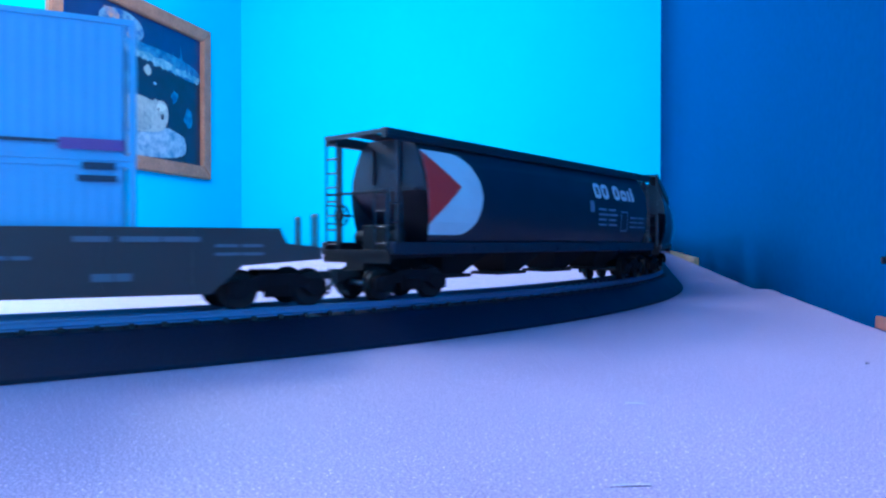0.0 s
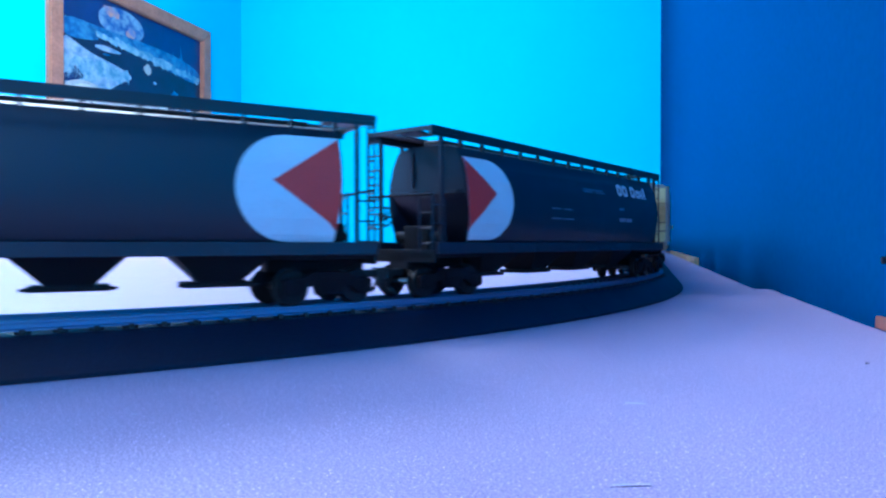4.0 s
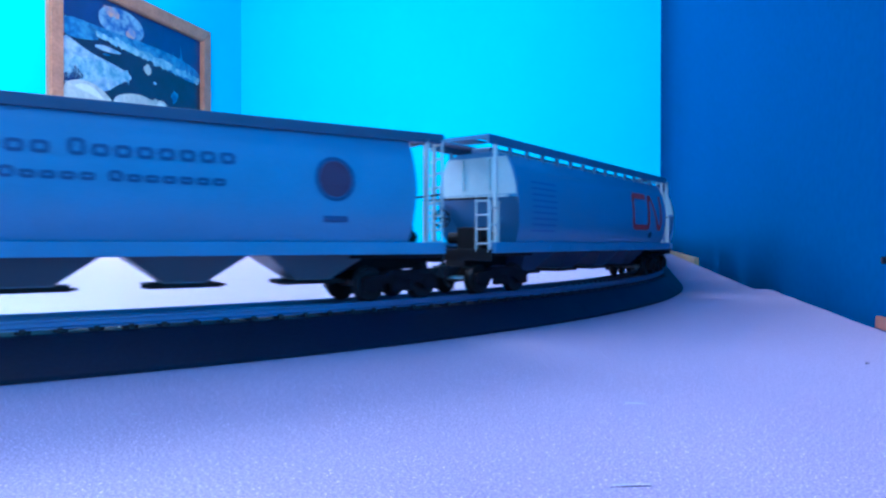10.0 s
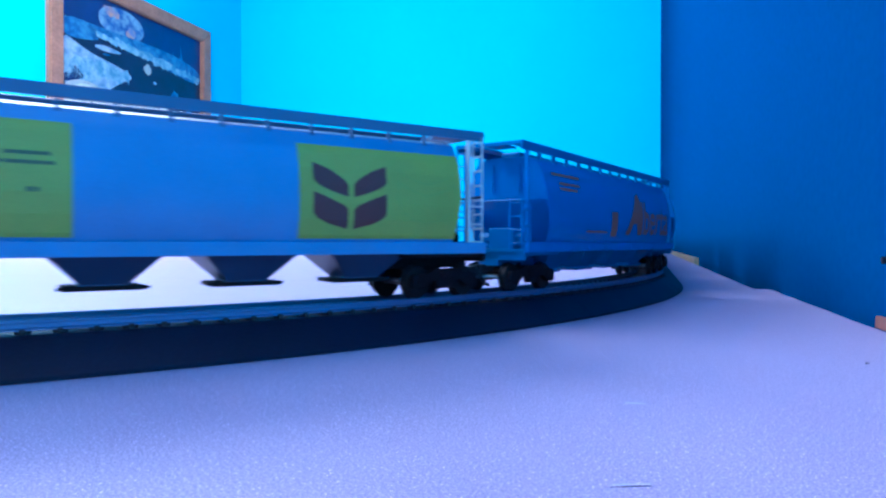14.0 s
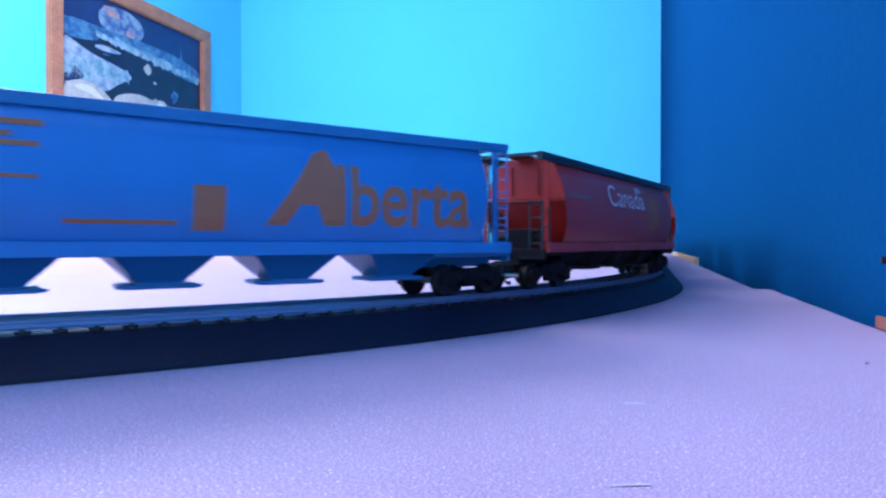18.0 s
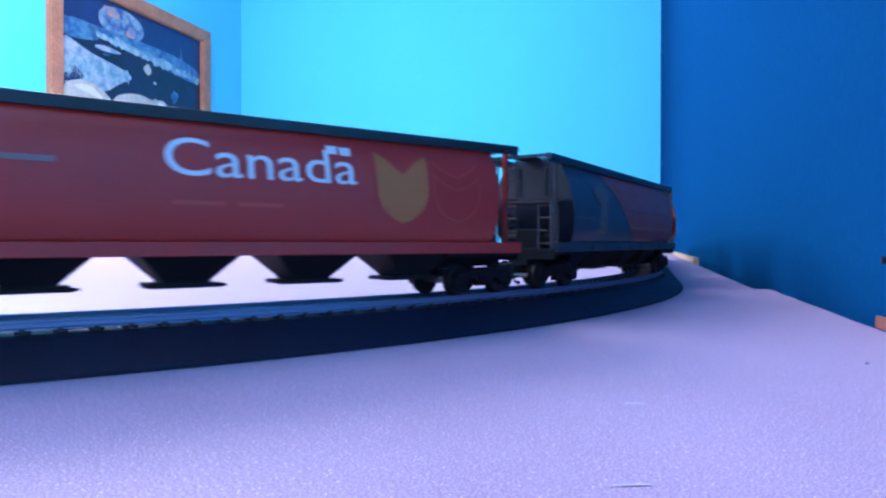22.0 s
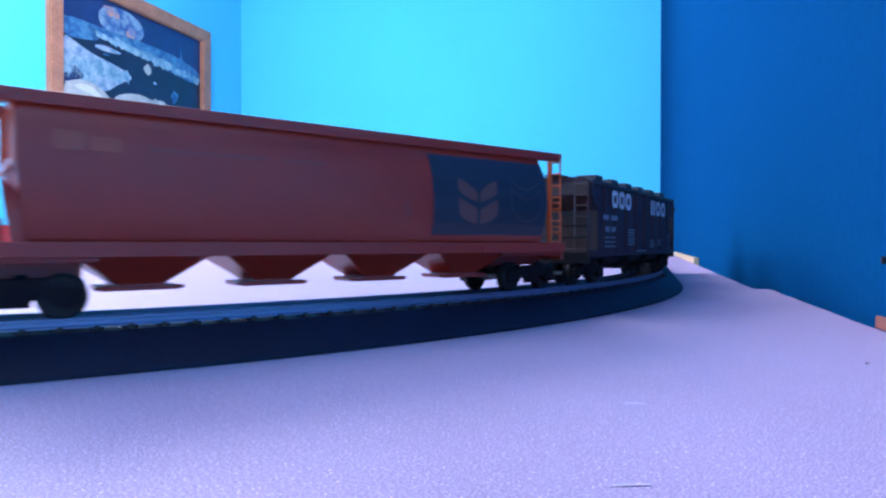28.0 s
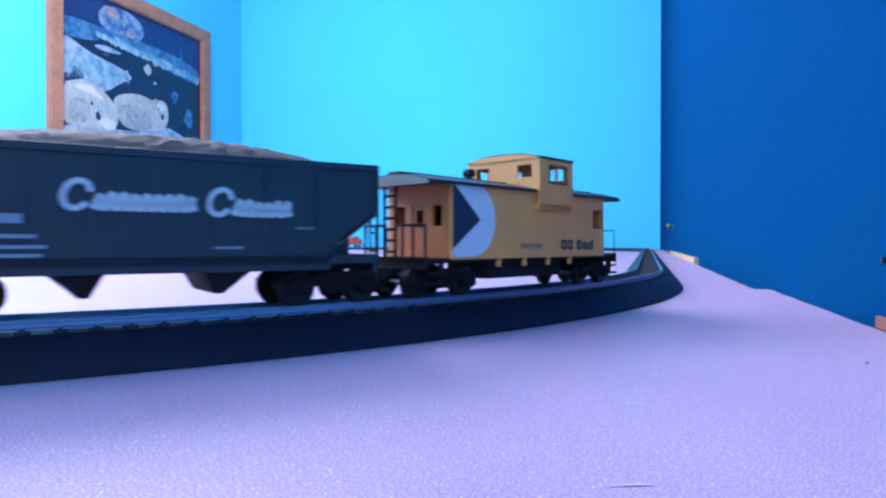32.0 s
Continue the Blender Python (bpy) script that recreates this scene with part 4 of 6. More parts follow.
def sheaf_lines(car, name, cx, cz, w, h, ink, prof, pen=0.6):
    """The same emblem as thin curved lines: three chevrons and a rounded foot."""
    polys = []
    for s in (-1, 1):
        for z0 in (0.50, 0.72):
            polys += stroke([(cx + s * w * a, cz - h / 2 + h * (z0 + b)) for a, b in ((0.0, 0.0), (0.20, 0.07), (0.38, 0.16), (0.48, 0.26))], pen)
        polys += stroke([(cx + s * w * a, cz - h / 2 + h * b) for a, b in ((0.48, 0.72), (0.5, 0.45), (0.42, 0.20), (0.22, 0.05), (0.0, 0.0))], pen)
    lay(name, polys, ink, car, prof, "faint outlined wheat-ear emblem", 0.25)["kind"] = "stuff"


TRAIN = dict(A=(-0.077, 0.187), B=(0.187, 0.397), C=(0.397, 0.611), D=(0.611, 0.826), E=(0.826, 1.037), F=(1.037, 1.247), G=(1.247, 1.460),
             H=(1.460, 1.672), I=(1.672, 1.881), J=(1.881, 2.0915), K=(2.0915, 2.2956), L=(2.2956, 2.504), M=(2.504, 2.712), N=(2.712, 2.928),
             O=(2.928, 3.142), P=(3.142, 3.319), Q=(3.319, 3.458), R=(3.458, 3.598))

BLACK = paint("black_car_paint", (0.005, 0.006, 0.016), 0.46, coat=0.16)
BLACK_ROOF = paint("black_roof_paint", (0.008, 0.008, 0.011), 0.45)

# B: black, half-disc at the front end, name at the other
car, half, prof = cylinder_hopper("black cylindrical grain hopper with red and white marking", *TRAIN["B"], BLACK, BLACK_ROOF, M_UNDER)
multimark(car, prof, -half + 22.9, 13.8, 34.6, False, P_RED, 15.4, 17.4, 2.4)
blocks(car, prof, P_WHITE, 30.5, 72, 38.4, 45.2, "OO-OoiI", pen=0.34)
lay("data_lettering", bars(33, 52, 33.0, 4, 0.9, 2.3, seed=2) + bars(65, 82, 30.0, 3, 0.8, 2.2, seed=3) + [rect(25, 29, 32, 37)] + stroke([(55.5, 24), (62, 24), (62, 33), (55.5, 33), (55.5, 24)], 0.6), P_DATA, car, prof, "rows of faded white lettering", 0.2)

# C and D: black with raised roof walkways
car, half, prof = cylinder_hopper("black grain hopper with raised roof walkway and marking", *TRAIN["C"], BLACK, BLACK_ROOF, M_UNDER, raised=True)
blocks(car, prof, P_WHITE, -77, -40, 40.4, 46.0, "OO-OoiI", pen=0.34)
lay("data_lettering", bars(-75, -69, 32.4, 1, 1.2) + bars(-75, -60.5, 28.0, 1, 1.6, seed=3) + bars(-30, -10, 40.5, 1, 0.6), P_DATA, car, prof, "faded lettering", 0.2)
multimark(car, prof, half - 20.2, 15.0, 33.4, True, P_RED, 15.0, 19.5, 2.0)

car, half, prof = cylinder_hopper("black grain hopper with white half-disc marking and walkway", *TRAIN["D"], BLACK, BLACK_ROOF, M_UNDER, raised=True)
multimark(car, prof, -half + 22.9, 14.2, 33.4, False, P_RED, 14.2, 17.2, 2.2)
blocks(car, prof, P_WHITE, 38, 73.5, 40.9, 46.5, "OO-OoiI", pen=0.34)
lay("data_lettering", bars(38, 44, 33.8, 1, 1.2) + bars(38, 53, 28.4, 1, 1.8, seed=4) + bars(2, 24, 41.8, 2, 0.4, 1.0) + bars(-28, -8, 32.0, 2, 0.5, 4.0, seed=6), P_DATA, car, prof, "faded lettering", 0.2)


def ribbed_hopper(label, lo, hi, body_paint, roof_paint, under_paint, z_top, z_bot, bays, ribs, hatches, side_y, cut, end_light=None, deep=3.0, spread=0.49, gate=11.0):
    """A straight-sided covered hopper with outside posts, sloping ends and roof hatches."""
    car, half = car_root("covered_hopper_car", label, "hopper car", lo, hi, 22.0)
    E0, EB, ES = half - 7.0, half - cut[0], half - cut[1]
    bm = bmesh.new()
    section = lambda x, zl: [(x, -side_y, zl), (x, -side_y, z_top - 2.0), (x, -side_y + 3.0, z_top - 0.4), (x, 0, z_top), (x, side_y - 3.0, z_top - 0.4), (x, side_y, z_top - 2.0), (x, side_y, zl)]
    zk, zl2 = cut[2], cut[3]
    loft(bm, [section(-EB, zk), section(-ES, zl2), section(-ES + 0.4, z_bot), section(ES - 0.4, z_bot), section(ES, zl2), section(EB, zk)])
    part("body", bm, body_paint, car, "", MM)
    prof = lambda z: side_y
    n = ribs
    for y, s in ((-side_y, -1), (side_y, 1)):
        for i in range(n + 1):
            x = -EB + 1.0 + (2 * EB - 2.0) * i / n
            zl = z_bot if abs(x) < ES else zl2 + (abs(x) - ES) / (EB - ES) * (zk - zl2)
            part("side_post", boxes((x - 0.6, x + 0.6, min(y, y + s * 0.7), max(y, y + s * 0.7), zl, z_top - 2.2)), body_paint, car, "", MM)
        part("side_sill", boxes((-E0, E0, min(y, y - s * 1.5), max(y, y - s * 1.5), z_bot - 2.4, z_bot + 0.6), bevel=0.2), body_paint, car, "", MM)
        part("top_chord", boxes((-EB - 0.4, EB + 0.4, min(y, y + s * 0.9), max(y, y + s * 0.9), z_top - 3.0, z_top - 1.6), bevel=0.2), roof_paint, car, "", MM)
    part("centre_sill", boxes((-half + 8, half - 8, -4, 4, 9.4, 14.0)), under_paint, car, "", MM)
    for x in bays:
        w = (bays[1] - bays[0]) * spread
        bm = bmesh.new()
        loft(bm, [[(x - w, -14.4, z_bot + 0.2), (x + w, -14.4, z_bot + 0.2), (x + w, 14.4, z_bot + 0.2), (x - w, 14.4, z_bot + 0.2)],
                  [(x - w * 0.86, -13.0, z_bot - deep), (x + w * 0.86, -13.0, z_bot - deep), (x + w * 0.86, 13.0, z_bot - deep), (x - w * 0.86, 13.0, z_bot - deep)],
                  [(x - w * 0.36, -6, 5.8), (x + w * 0.36, -6, 5.8), (x + w * 0.36, 6, 5.8), (x - w * 0.36, 6, 5.8)]])
        bay = part("hopper_bay", bm, under_paint, car, "sloping discharge bay", MM)
        part("gate", boxes((x - gate, x + gate, -6.5, 6.5, 5.0, 6.2), bevel=0.15), M_UNDER, bay, "flat outlet gate", MM)
    for sgn in (-1, 1):
        part("end_platform", boxes(tuple(sorted((sgn * (ES - 14), sgn * E0))) + (-15.5, 15.5, z_bot - 3.4, z_bot - 1.8), tuple(sorted((sgn * (E0 - 1.3), sgn * E0))) + (-16.4, 16.4, z_bot - 5.0, z_bot - 0.4)), under_paint, car, "", MM)
        lo_x, hi_x, yy = sgn * (ES + 0.15), sgn * (EB + 0.15), side_y - 0.4
        bm = loft(bmesh.new(), [[(x, -yy, z), (x, yy, z), (x - sgn * 0.1, yy, z), (x - sgn * 0.1, -yy, z)] for x, z in ((hi_x, z_top - 2.6), (hi_x, zk - 0.1), (lo_x, zl2 - 0.1), (lo_x - sgn * 0.3, z_bot))])
        part("end_sheet", bm, end_light or body_paint, car, "sloping end sheet", MM)
        bm = bmesh.new()
        ladder(bm, sgn * (E0 - 0.5), 15.8, 10.0, z_bot - 1.5, z_top - 2.0, 7, 0.32)
        part("ladder", bm, under_paint if end_light is None else end_light, car, "thin wire ladder", MM)
        bm = bmesh.new()
        ladder(bm, sgn * (E0 - 0.5), -15.8, -10.0, z_bot - 1.5, z_top - 2.0, 7, 0.32)
        part("ladder", bm, under_paint if end_light is None else end_light, car, "thin wire ladder", MM)
        for y in (-15.9, 15.9):
            part("corner_post", boxes(tuple(sorted((sgn * (E0 - 1.6), sgn * (E0 - 0.2)))) + (y - 0.4, y + 0.4, z_bot - 1.6, z_top - 2.2)), body_paint, car, "", MM)
        bm = rods([((sgn * E0, -15.8, z_bot + 6), (sgn * E0, 15.8, z_bot + 6)), ((sgn * E0, -15.8, z_bot + 11), (sgn * E0, 15.8, z_bot + 11))], 0.4)
        part("end_rail", bm, under_paint, car, "", MM)
        bm = boxes(tuple(sorted((sgn * (ES - 1), sgn * (ES + 4)))) + (-13.0, 13.0, z_bot - 1.6, z_bot + 1.2), bevel=0.5)
        part("equipment_box", bm, end_light or body_paint, car, "", MM)
    brake_wheel(car, -(E0 + 0.8), 6.0, z_bot + 14, under_paint)
    part("roof_walk", boxes((-E0 - 0.5, E0 + 0.5, -3.2, 3.2, z_top + 0.3, z_top + 1.0)), roof_paint, car, "narrow roof walkway", MM)
    if not hatches:
        part("roof_hatch", boxes((-EB + 4, EB - 4, -8.0, 8.0, z_top - 0.4, z_top + 1.2), bevel=0.4), roof_paint, car, "long trough hatch", MM)
    for x in hatches:
        for y in (-9.6, 9.6):
            part("roof_hatch", boxes((x - 5.2, x + 5.2, y - 4.4, y + 4.4, z_top - 0.8, z_top + 1.7), bevel=0.4), roof_paint, car, "square roof hatch", MM)
    return car, half, prof


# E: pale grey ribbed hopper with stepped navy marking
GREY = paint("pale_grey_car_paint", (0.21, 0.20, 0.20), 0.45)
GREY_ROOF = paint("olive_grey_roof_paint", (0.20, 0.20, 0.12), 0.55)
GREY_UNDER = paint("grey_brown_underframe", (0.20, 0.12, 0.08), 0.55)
# On the grey hopper's ends, cream is warm light put into the colour.
CREAM = paint("cream_end_tone", (0.66, 0.52, 0.24), 0.5)
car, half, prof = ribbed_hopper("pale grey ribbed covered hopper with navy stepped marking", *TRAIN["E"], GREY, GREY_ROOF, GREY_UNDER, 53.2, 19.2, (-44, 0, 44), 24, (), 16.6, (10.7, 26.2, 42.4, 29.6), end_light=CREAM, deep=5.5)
lay("step_low", [[(-22, 22.4), (-2.5, 22.4), (3.2, 30.0), (-22, 30.0)]], P_NAVY, car, prof, "navy stepped bar marking", 0.85)
lay("step_middle", [[(-22, 31.2), (3.6, 31.2), (8.0, 38.6), (20.5, 38.6), (20.5, 32.2), (9.5, 32.2), (9.0, 31.8)][:4] + [(20.5, 39.0), (-2.0, 39.0), (-4.5, 37.8), (-22, 37.8)]], P_NAVY, car, prof, "navy stepped bar marking", 0.85)
lay("step_right", [[(5.6, 32.0), (20.5, 32.0), (20.5, 38.0), (9.2, 38.0)]], P_NAVY, car, prof, "navy bar marking", 0.9)
lay("step_top", [rect(-2, 20.5, 40.0, 46.4)], P_NAVY, car, prof, "navy stepped bar marking", 0.85)
blocks(car, prof, P_NAVY, 22.5, 71, 41.0, 46.4, "OOOOOOOO", 0.85, pen=0.36)
blocks(car, prof, P_NAVY, 22.5, 57, 32.2, 37.4, "OOOOOO", 0.85, pen=0.36)
lay("data_lettering", bars(-76, -55, 37, 1, 1.2, 2, pieces=3) + bars(-76, -55, 31, 1, 2.0, 2, seed=5, pieces=3) + bars(-76, -52, 27, 2, 0.6, 2, seed=7, pieces=3) + [rect(66, 70, 22.4, 24.2)], P_NAVY, car, prof, "small dark data lettering", 0.85)

P_FADED = paint("faded_navy_lettering", (0.03, 0.07, 0.17), 0.5)
# F: blue-grey hopper with navy name and round emblem
BLUEGREY = paint("light_blue_grey_paint", (0.105, 0.24, 0.39), 0.34)
# Off-white ladders and ends, lightened further to stand in for light on them.
SILVER_END = paint("lit_silver_end_paint", (0.66, 0.66, 0.62), 0.45)
car, half, prof = cylinder_hopper("light blue-grey grain hopper with navy lettering and emblem", *TRAIN["F"], BLUEGREY, paint("slate_roof_paint", (0.05, 0.08, 0.14), 0.5), paint("grey_bay_paint", (0.13, 0.14, 0.17), 0.5), end_paint=SILVER_END, bay_half=16.0)
blocks(car, prof, P_FADED, -38, 30.5, 39.2, 43.6, "Ooooo-Oooooooo", fill=0.80)
blocks(car, prof, P_FADED, -24, 27.5, 33.2, 36.0, "Ooooo-Ooooooo", fill=0.80)
lay("data_lettering", bars(-68, -56, 38, 1, 1.4) + bars(-69, -49, 33.2, 1, 1.4, seed=8) + bars(-70, -46, 28, 2, 0.7, 1.8, seed=9), P_FADED, car, prof, "small navy data lettering")
lay("emblem", [disc(58, 36.8, 5.0, 5.4)], paint("maroon_lettering", (0.09, 0.02, 0.06), 0.5), car, prof, "dark round emblem", 0.2)
lay("emblem_ring", ring(58, 36.8, 6.2, 6.6, 1.0, 28), P_FADED, car, prof, "navy ring", 0.25)
lay("emblem_plate", [rect(54.3, 62, 24.2, 26.0)], P_FADED, car, prof, "navy plate", 0.2)

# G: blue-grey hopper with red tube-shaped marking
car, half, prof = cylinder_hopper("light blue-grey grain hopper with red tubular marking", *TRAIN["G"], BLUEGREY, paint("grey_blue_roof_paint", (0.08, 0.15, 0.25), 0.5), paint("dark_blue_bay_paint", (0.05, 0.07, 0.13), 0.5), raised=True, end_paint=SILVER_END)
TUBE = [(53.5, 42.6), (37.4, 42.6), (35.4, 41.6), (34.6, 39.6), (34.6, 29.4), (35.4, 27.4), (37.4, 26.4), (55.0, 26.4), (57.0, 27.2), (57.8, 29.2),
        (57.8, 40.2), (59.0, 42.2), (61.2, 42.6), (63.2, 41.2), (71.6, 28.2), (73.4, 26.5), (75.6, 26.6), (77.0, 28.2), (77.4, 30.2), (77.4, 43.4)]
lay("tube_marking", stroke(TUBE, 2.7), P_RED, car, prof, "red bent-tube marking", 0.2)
lay("data_lettering", bars(-73, -51.5, 41, 9, 0.6, 2.3, ragged=0.1, seed=11, pieces=1), paint("blue_lettering", (0.07, 0.13, 0.33), 0.5), car, prof, "rows of small blue lettering")
lay("round_mark", [disc(61.5, 22.6, 2.8, 1.6)], P_NAVY, car, prof, "small dark oval")

# H: blue-grey hopper with two yellow-green panels
YELLOW = paint("yellow_green_panel_paint", (0.36, 0.40, 0.055), 0.45)
BROWN_INK = paint("dark_brown_lettering", (0.13, 0.028, 0.02), 0.5)
car, half, prof = cylinder_hopper("light blue grain hopper with two yellow-green panels", *TRAIN["H"], paint("sky_blue_car_paint", (0.11, 0.26, 0.48), 0.34), paint("grey_blue_roof_paint", (0.08, 0.15, 0.25), 0.5), paint("dark_blue_bay_paint", (0.05, 0.07, 0.13), 0.5), raised=True, end_paint=SILVER_END)
lay("yellow_panel", [rect(-83.0, -26.6, 19.4, 47.0)], YELLOW, car, prof, "yellow-green panel", 0.14)
lay("yellow_panel", [rect(30, 86, 19.4, 47.0)], YELLOW, car, prof, "yellow-green panel", 0.14)
sheaf(car, "wheat_emblem", 46.2, 32, 24, 19.5, BROWN_INK, prof)
sheaf_lines(car, "faint_wheat_emblem", 73, 33, 22, 17, paint("faint_olive_lettering", (0.33, 0.40, 0.06), 0.5), prof)
lay("data_lettering", bars(-79, -70, 38.0, 1, 2.4) + bars(-64, -29, 38.6, 2, 0.9, 2.2, seed=12, pieces=3) + bars(-78, -58, 30, 1, 1.2, seed=13) + bars(-36, -33, 30, 1, 1.2), paint("dark_olive_lettering", (0.10, 0.12, 0.04), 0.5), car, prof, "dark olive lettering", 0.24)

# I and J: deep blue province cars
DEEP = paint("deep_blue_car_paint", (0.0, 0.165, 0.43), 0.40, coat=0.08)
DEEP_ROOF = paint("deep_blue_roof_paint", (0.0, 0.145, 0.34), 0.45, coat=0.08)


def province_word(car, prof, x0, x1, x2, z, h, peak):
    """The word Alberta: a mountain-shaped A and the letters after it."""
    lay("province_name", None, P_ORANGE, car, prof, "ochre word Alberta", 0.2, bm=words("lberta", x1 - 1.5, z, h, x2 - x1 + 1.5, 0.016))
    top = x0 + (x1 - x0) * 0.74
    foot = x1 - x0
    lay("mountain_letter", [[(x0, z), (x0 + 6.0, z), (x0 + foot * 0.44, z + peak * 0.26), (x0 + foot * 0.66, z + peak * 0.26), (x1 - 5.6, z), (x1 + 0.4, z), (x1 - 0.6, z + peak * 0.62),
         (top + 1.6, z + peak), (top - 2.6, z + peak * 0.93), (x0 + foot * 0.30, z + peak * 0.42)]], P_ORANGE, car, prof, "ochre mountain-shaped letter A", 0.24)


car, half, prof = cylinder_hopper("deep blue grain hopper lettered Alberta with roof walkway", *TRAIN["I"], DEEP, DEEP_ROOF, DEEP_ROOF, raised=True, under_paint=DEEP_ROOF)
province_word(car, prof, 8.5, 33, 81, 22.4, 17.6, 21.5)
lay("shield", [rect(-12, -4, 21.4, 33.0)], P_ORANGE, car, prof, "ochre shield", 0.2)
lay("data_lettering", bars(-75, -46, 45.0, 1, 1.2, pieces=1) + bars(-70, -48, 41.5, 2, 1.2, 2.2, seed=14, pieces=1) + bars(-42, -16, 22.8, 1, 0.9, pieces=1), P_ORANGE, car, prof, "small ochre lettering", 0.2)
car, half, prof = cylinder_hopper("deep blue grain hopper lettered Alberta, smooth roof edge", *TRAIN["J"], DEEP, DEEP_ROOF, DEEP_ROOF, under_paint=DEEP_ROOF)
province_word(car, prof, 6.6, 30, 77.5, 23.2, 18.2, 22.6)
lay("shield", [rect(-13, -4.7, 21.4, 33.4, 0.4)], P_ORANGE, car, prof, "ochre shield", 0.2)
lay("data_lettering", bars(-75.5, -46, 45.4, 1, 1.6, ragged=0.05, pieces=1) + bars(-70, -47, 42.6, 2, 1.3, 2.2, seed=15, pieces=1) + bars(-71, -46, 33, 1, 0.9, seed=16) + bars(-42.5, -16.5, 22.8, 1, 1.1, ragged=0.05, pieces=1), P_ORANGE, car, prof, "small ochre lettering", 0.2)

# K and L: red country cars
RED = paint("barn_red_car_paint", (0.43, 0.020, 0.012), 0.36)
GOLD_INK = paint("old_gold_lettering", (0.44, 0.12, 0.025), 0.5)
FAINT_RED = paint("faint_red_emblem", (0.56, 0.055, 0.035), 0.5)
# Their end paint is RED made brighter, for the light on the ends.
for key in ("K", "L"):
    car, half, prof = cylinder_hopper("barn red grain hopper lettered Canada with gold emblem", *TRAIN[key], RED, BLACK_ROOF, M_UNDER, end_paint=paint("lit_red_end_paint", (0.55, 0.025, 0.012), 0.4), sill_paint=RED, ladder_paint=BLACK_ROOF)
    lay("country_name", None, P_WHITE, car, prof, "white word Canada", 0.2, bm=words("Canada", -26.7, 35.6, 10.2, 55))
    lay("flag_mark", [rect(19, 22.6, 44.6, 47.2)], P_WHITE, car, prof, "", 0.2)
    lay("flag_mark", [rect(23.4, 27, 44.4, 47.0)], P_WHITE, car, prof, "", 0.2)
    lay("data_lettering", bars(-77, -50, 37.0, 1, 1.5, ragged=0.1, seed=18), paint("dull_data_lettering", (0.22, 0.12, 0.12), 0.6), car, prof, "faded pale data lettering", 0.2)
    lay("gold_shield", [[(35.0, 46.6), (39.5, 44.2), (44.7, 39.8), (50.0, 44.2), (54.4, 46.6), (54.2, 33.0), (52.6, 29.0), (48.4, 25.6), (44.7, 24.2), (41.0, 25.6), (36.8, 29.0), (35.2, 33.0)]], GOLD_INK, car, prof, "gold shield emblem", 0.2)
    sheaf_lines(car, "faint_wheat_emblem", 66, 35.5, 19, 20, FAINT_RED, prof)
    lay("small_lettering", bars(-25, 8, 28.0, 1, 1.2, seed=19), FAINT_RED, car, prof, "", 0.2)

# M: two-tone province car, dark blue sweep over brown and plum
PLUM = paint("plum_car_paint", (0.25, 0.024, 0.019), 0.36, coat=0.12)
SWEEP = paint("navy_sweep_paint", (0.018, 0.024, 0.040), 0.4)
car, half, prof = cylinder_hopper("plum and navy two-tone grain hopper with wheat emblem", *TRAIN["M"], SWEEP, BLACK_ROOF, M_UNDER, end_paint=paint("dark_brown_end_paint", (0.05, 0.03, 0.03), 0.45), sill_paint=paint("dark_sill_paint", (0.016, 0.018, 0.024), 0.45))
lay("plum_panel", [[(6, 18.8), (84.2, 18.8), (84.2, 50.4), (-38, 50.4), (-24, 40.5), (-12, 31.0), (-4, 26.0), (3, 22.0)]], PLUM, car, prof, "plum panel with a slanting edge", 0.14)
lay("gold_line", stroke([(83.5, 26.0), (3, 26.0), (-3, 27.0), (-11, 32.0), (-23, 41.5), (-34, 49.4)], 0.8), GOLD_INK, car, prof, "thin gold line", 0.2)
lay("wheat_head", [disc(-45, 40.5, 9.8, 4.4, 20)], paint("pale_gold_emblem", (0.10, 0.085, 0.060), 0.5), car, prof, "pale gold wheat sheaf", 0.22)
lay("wheat_stem", [[(-50, 22.2), (-39, 22.2), (-41, 37), (-48, 37)]], paint("pale_gold_emblem", (0.10, 0.085, 0.060), 0.5), car, prof, "pale gold stem", 0.2)
lay("data_lettering", bars(-78, -54, 28.4, 1, 1.0, 2.4, seed=20), paint("pale_gold_emblem", (0.10, 0.085, 0.060), 0.5), car, prof, "gold lettering", 0.22)

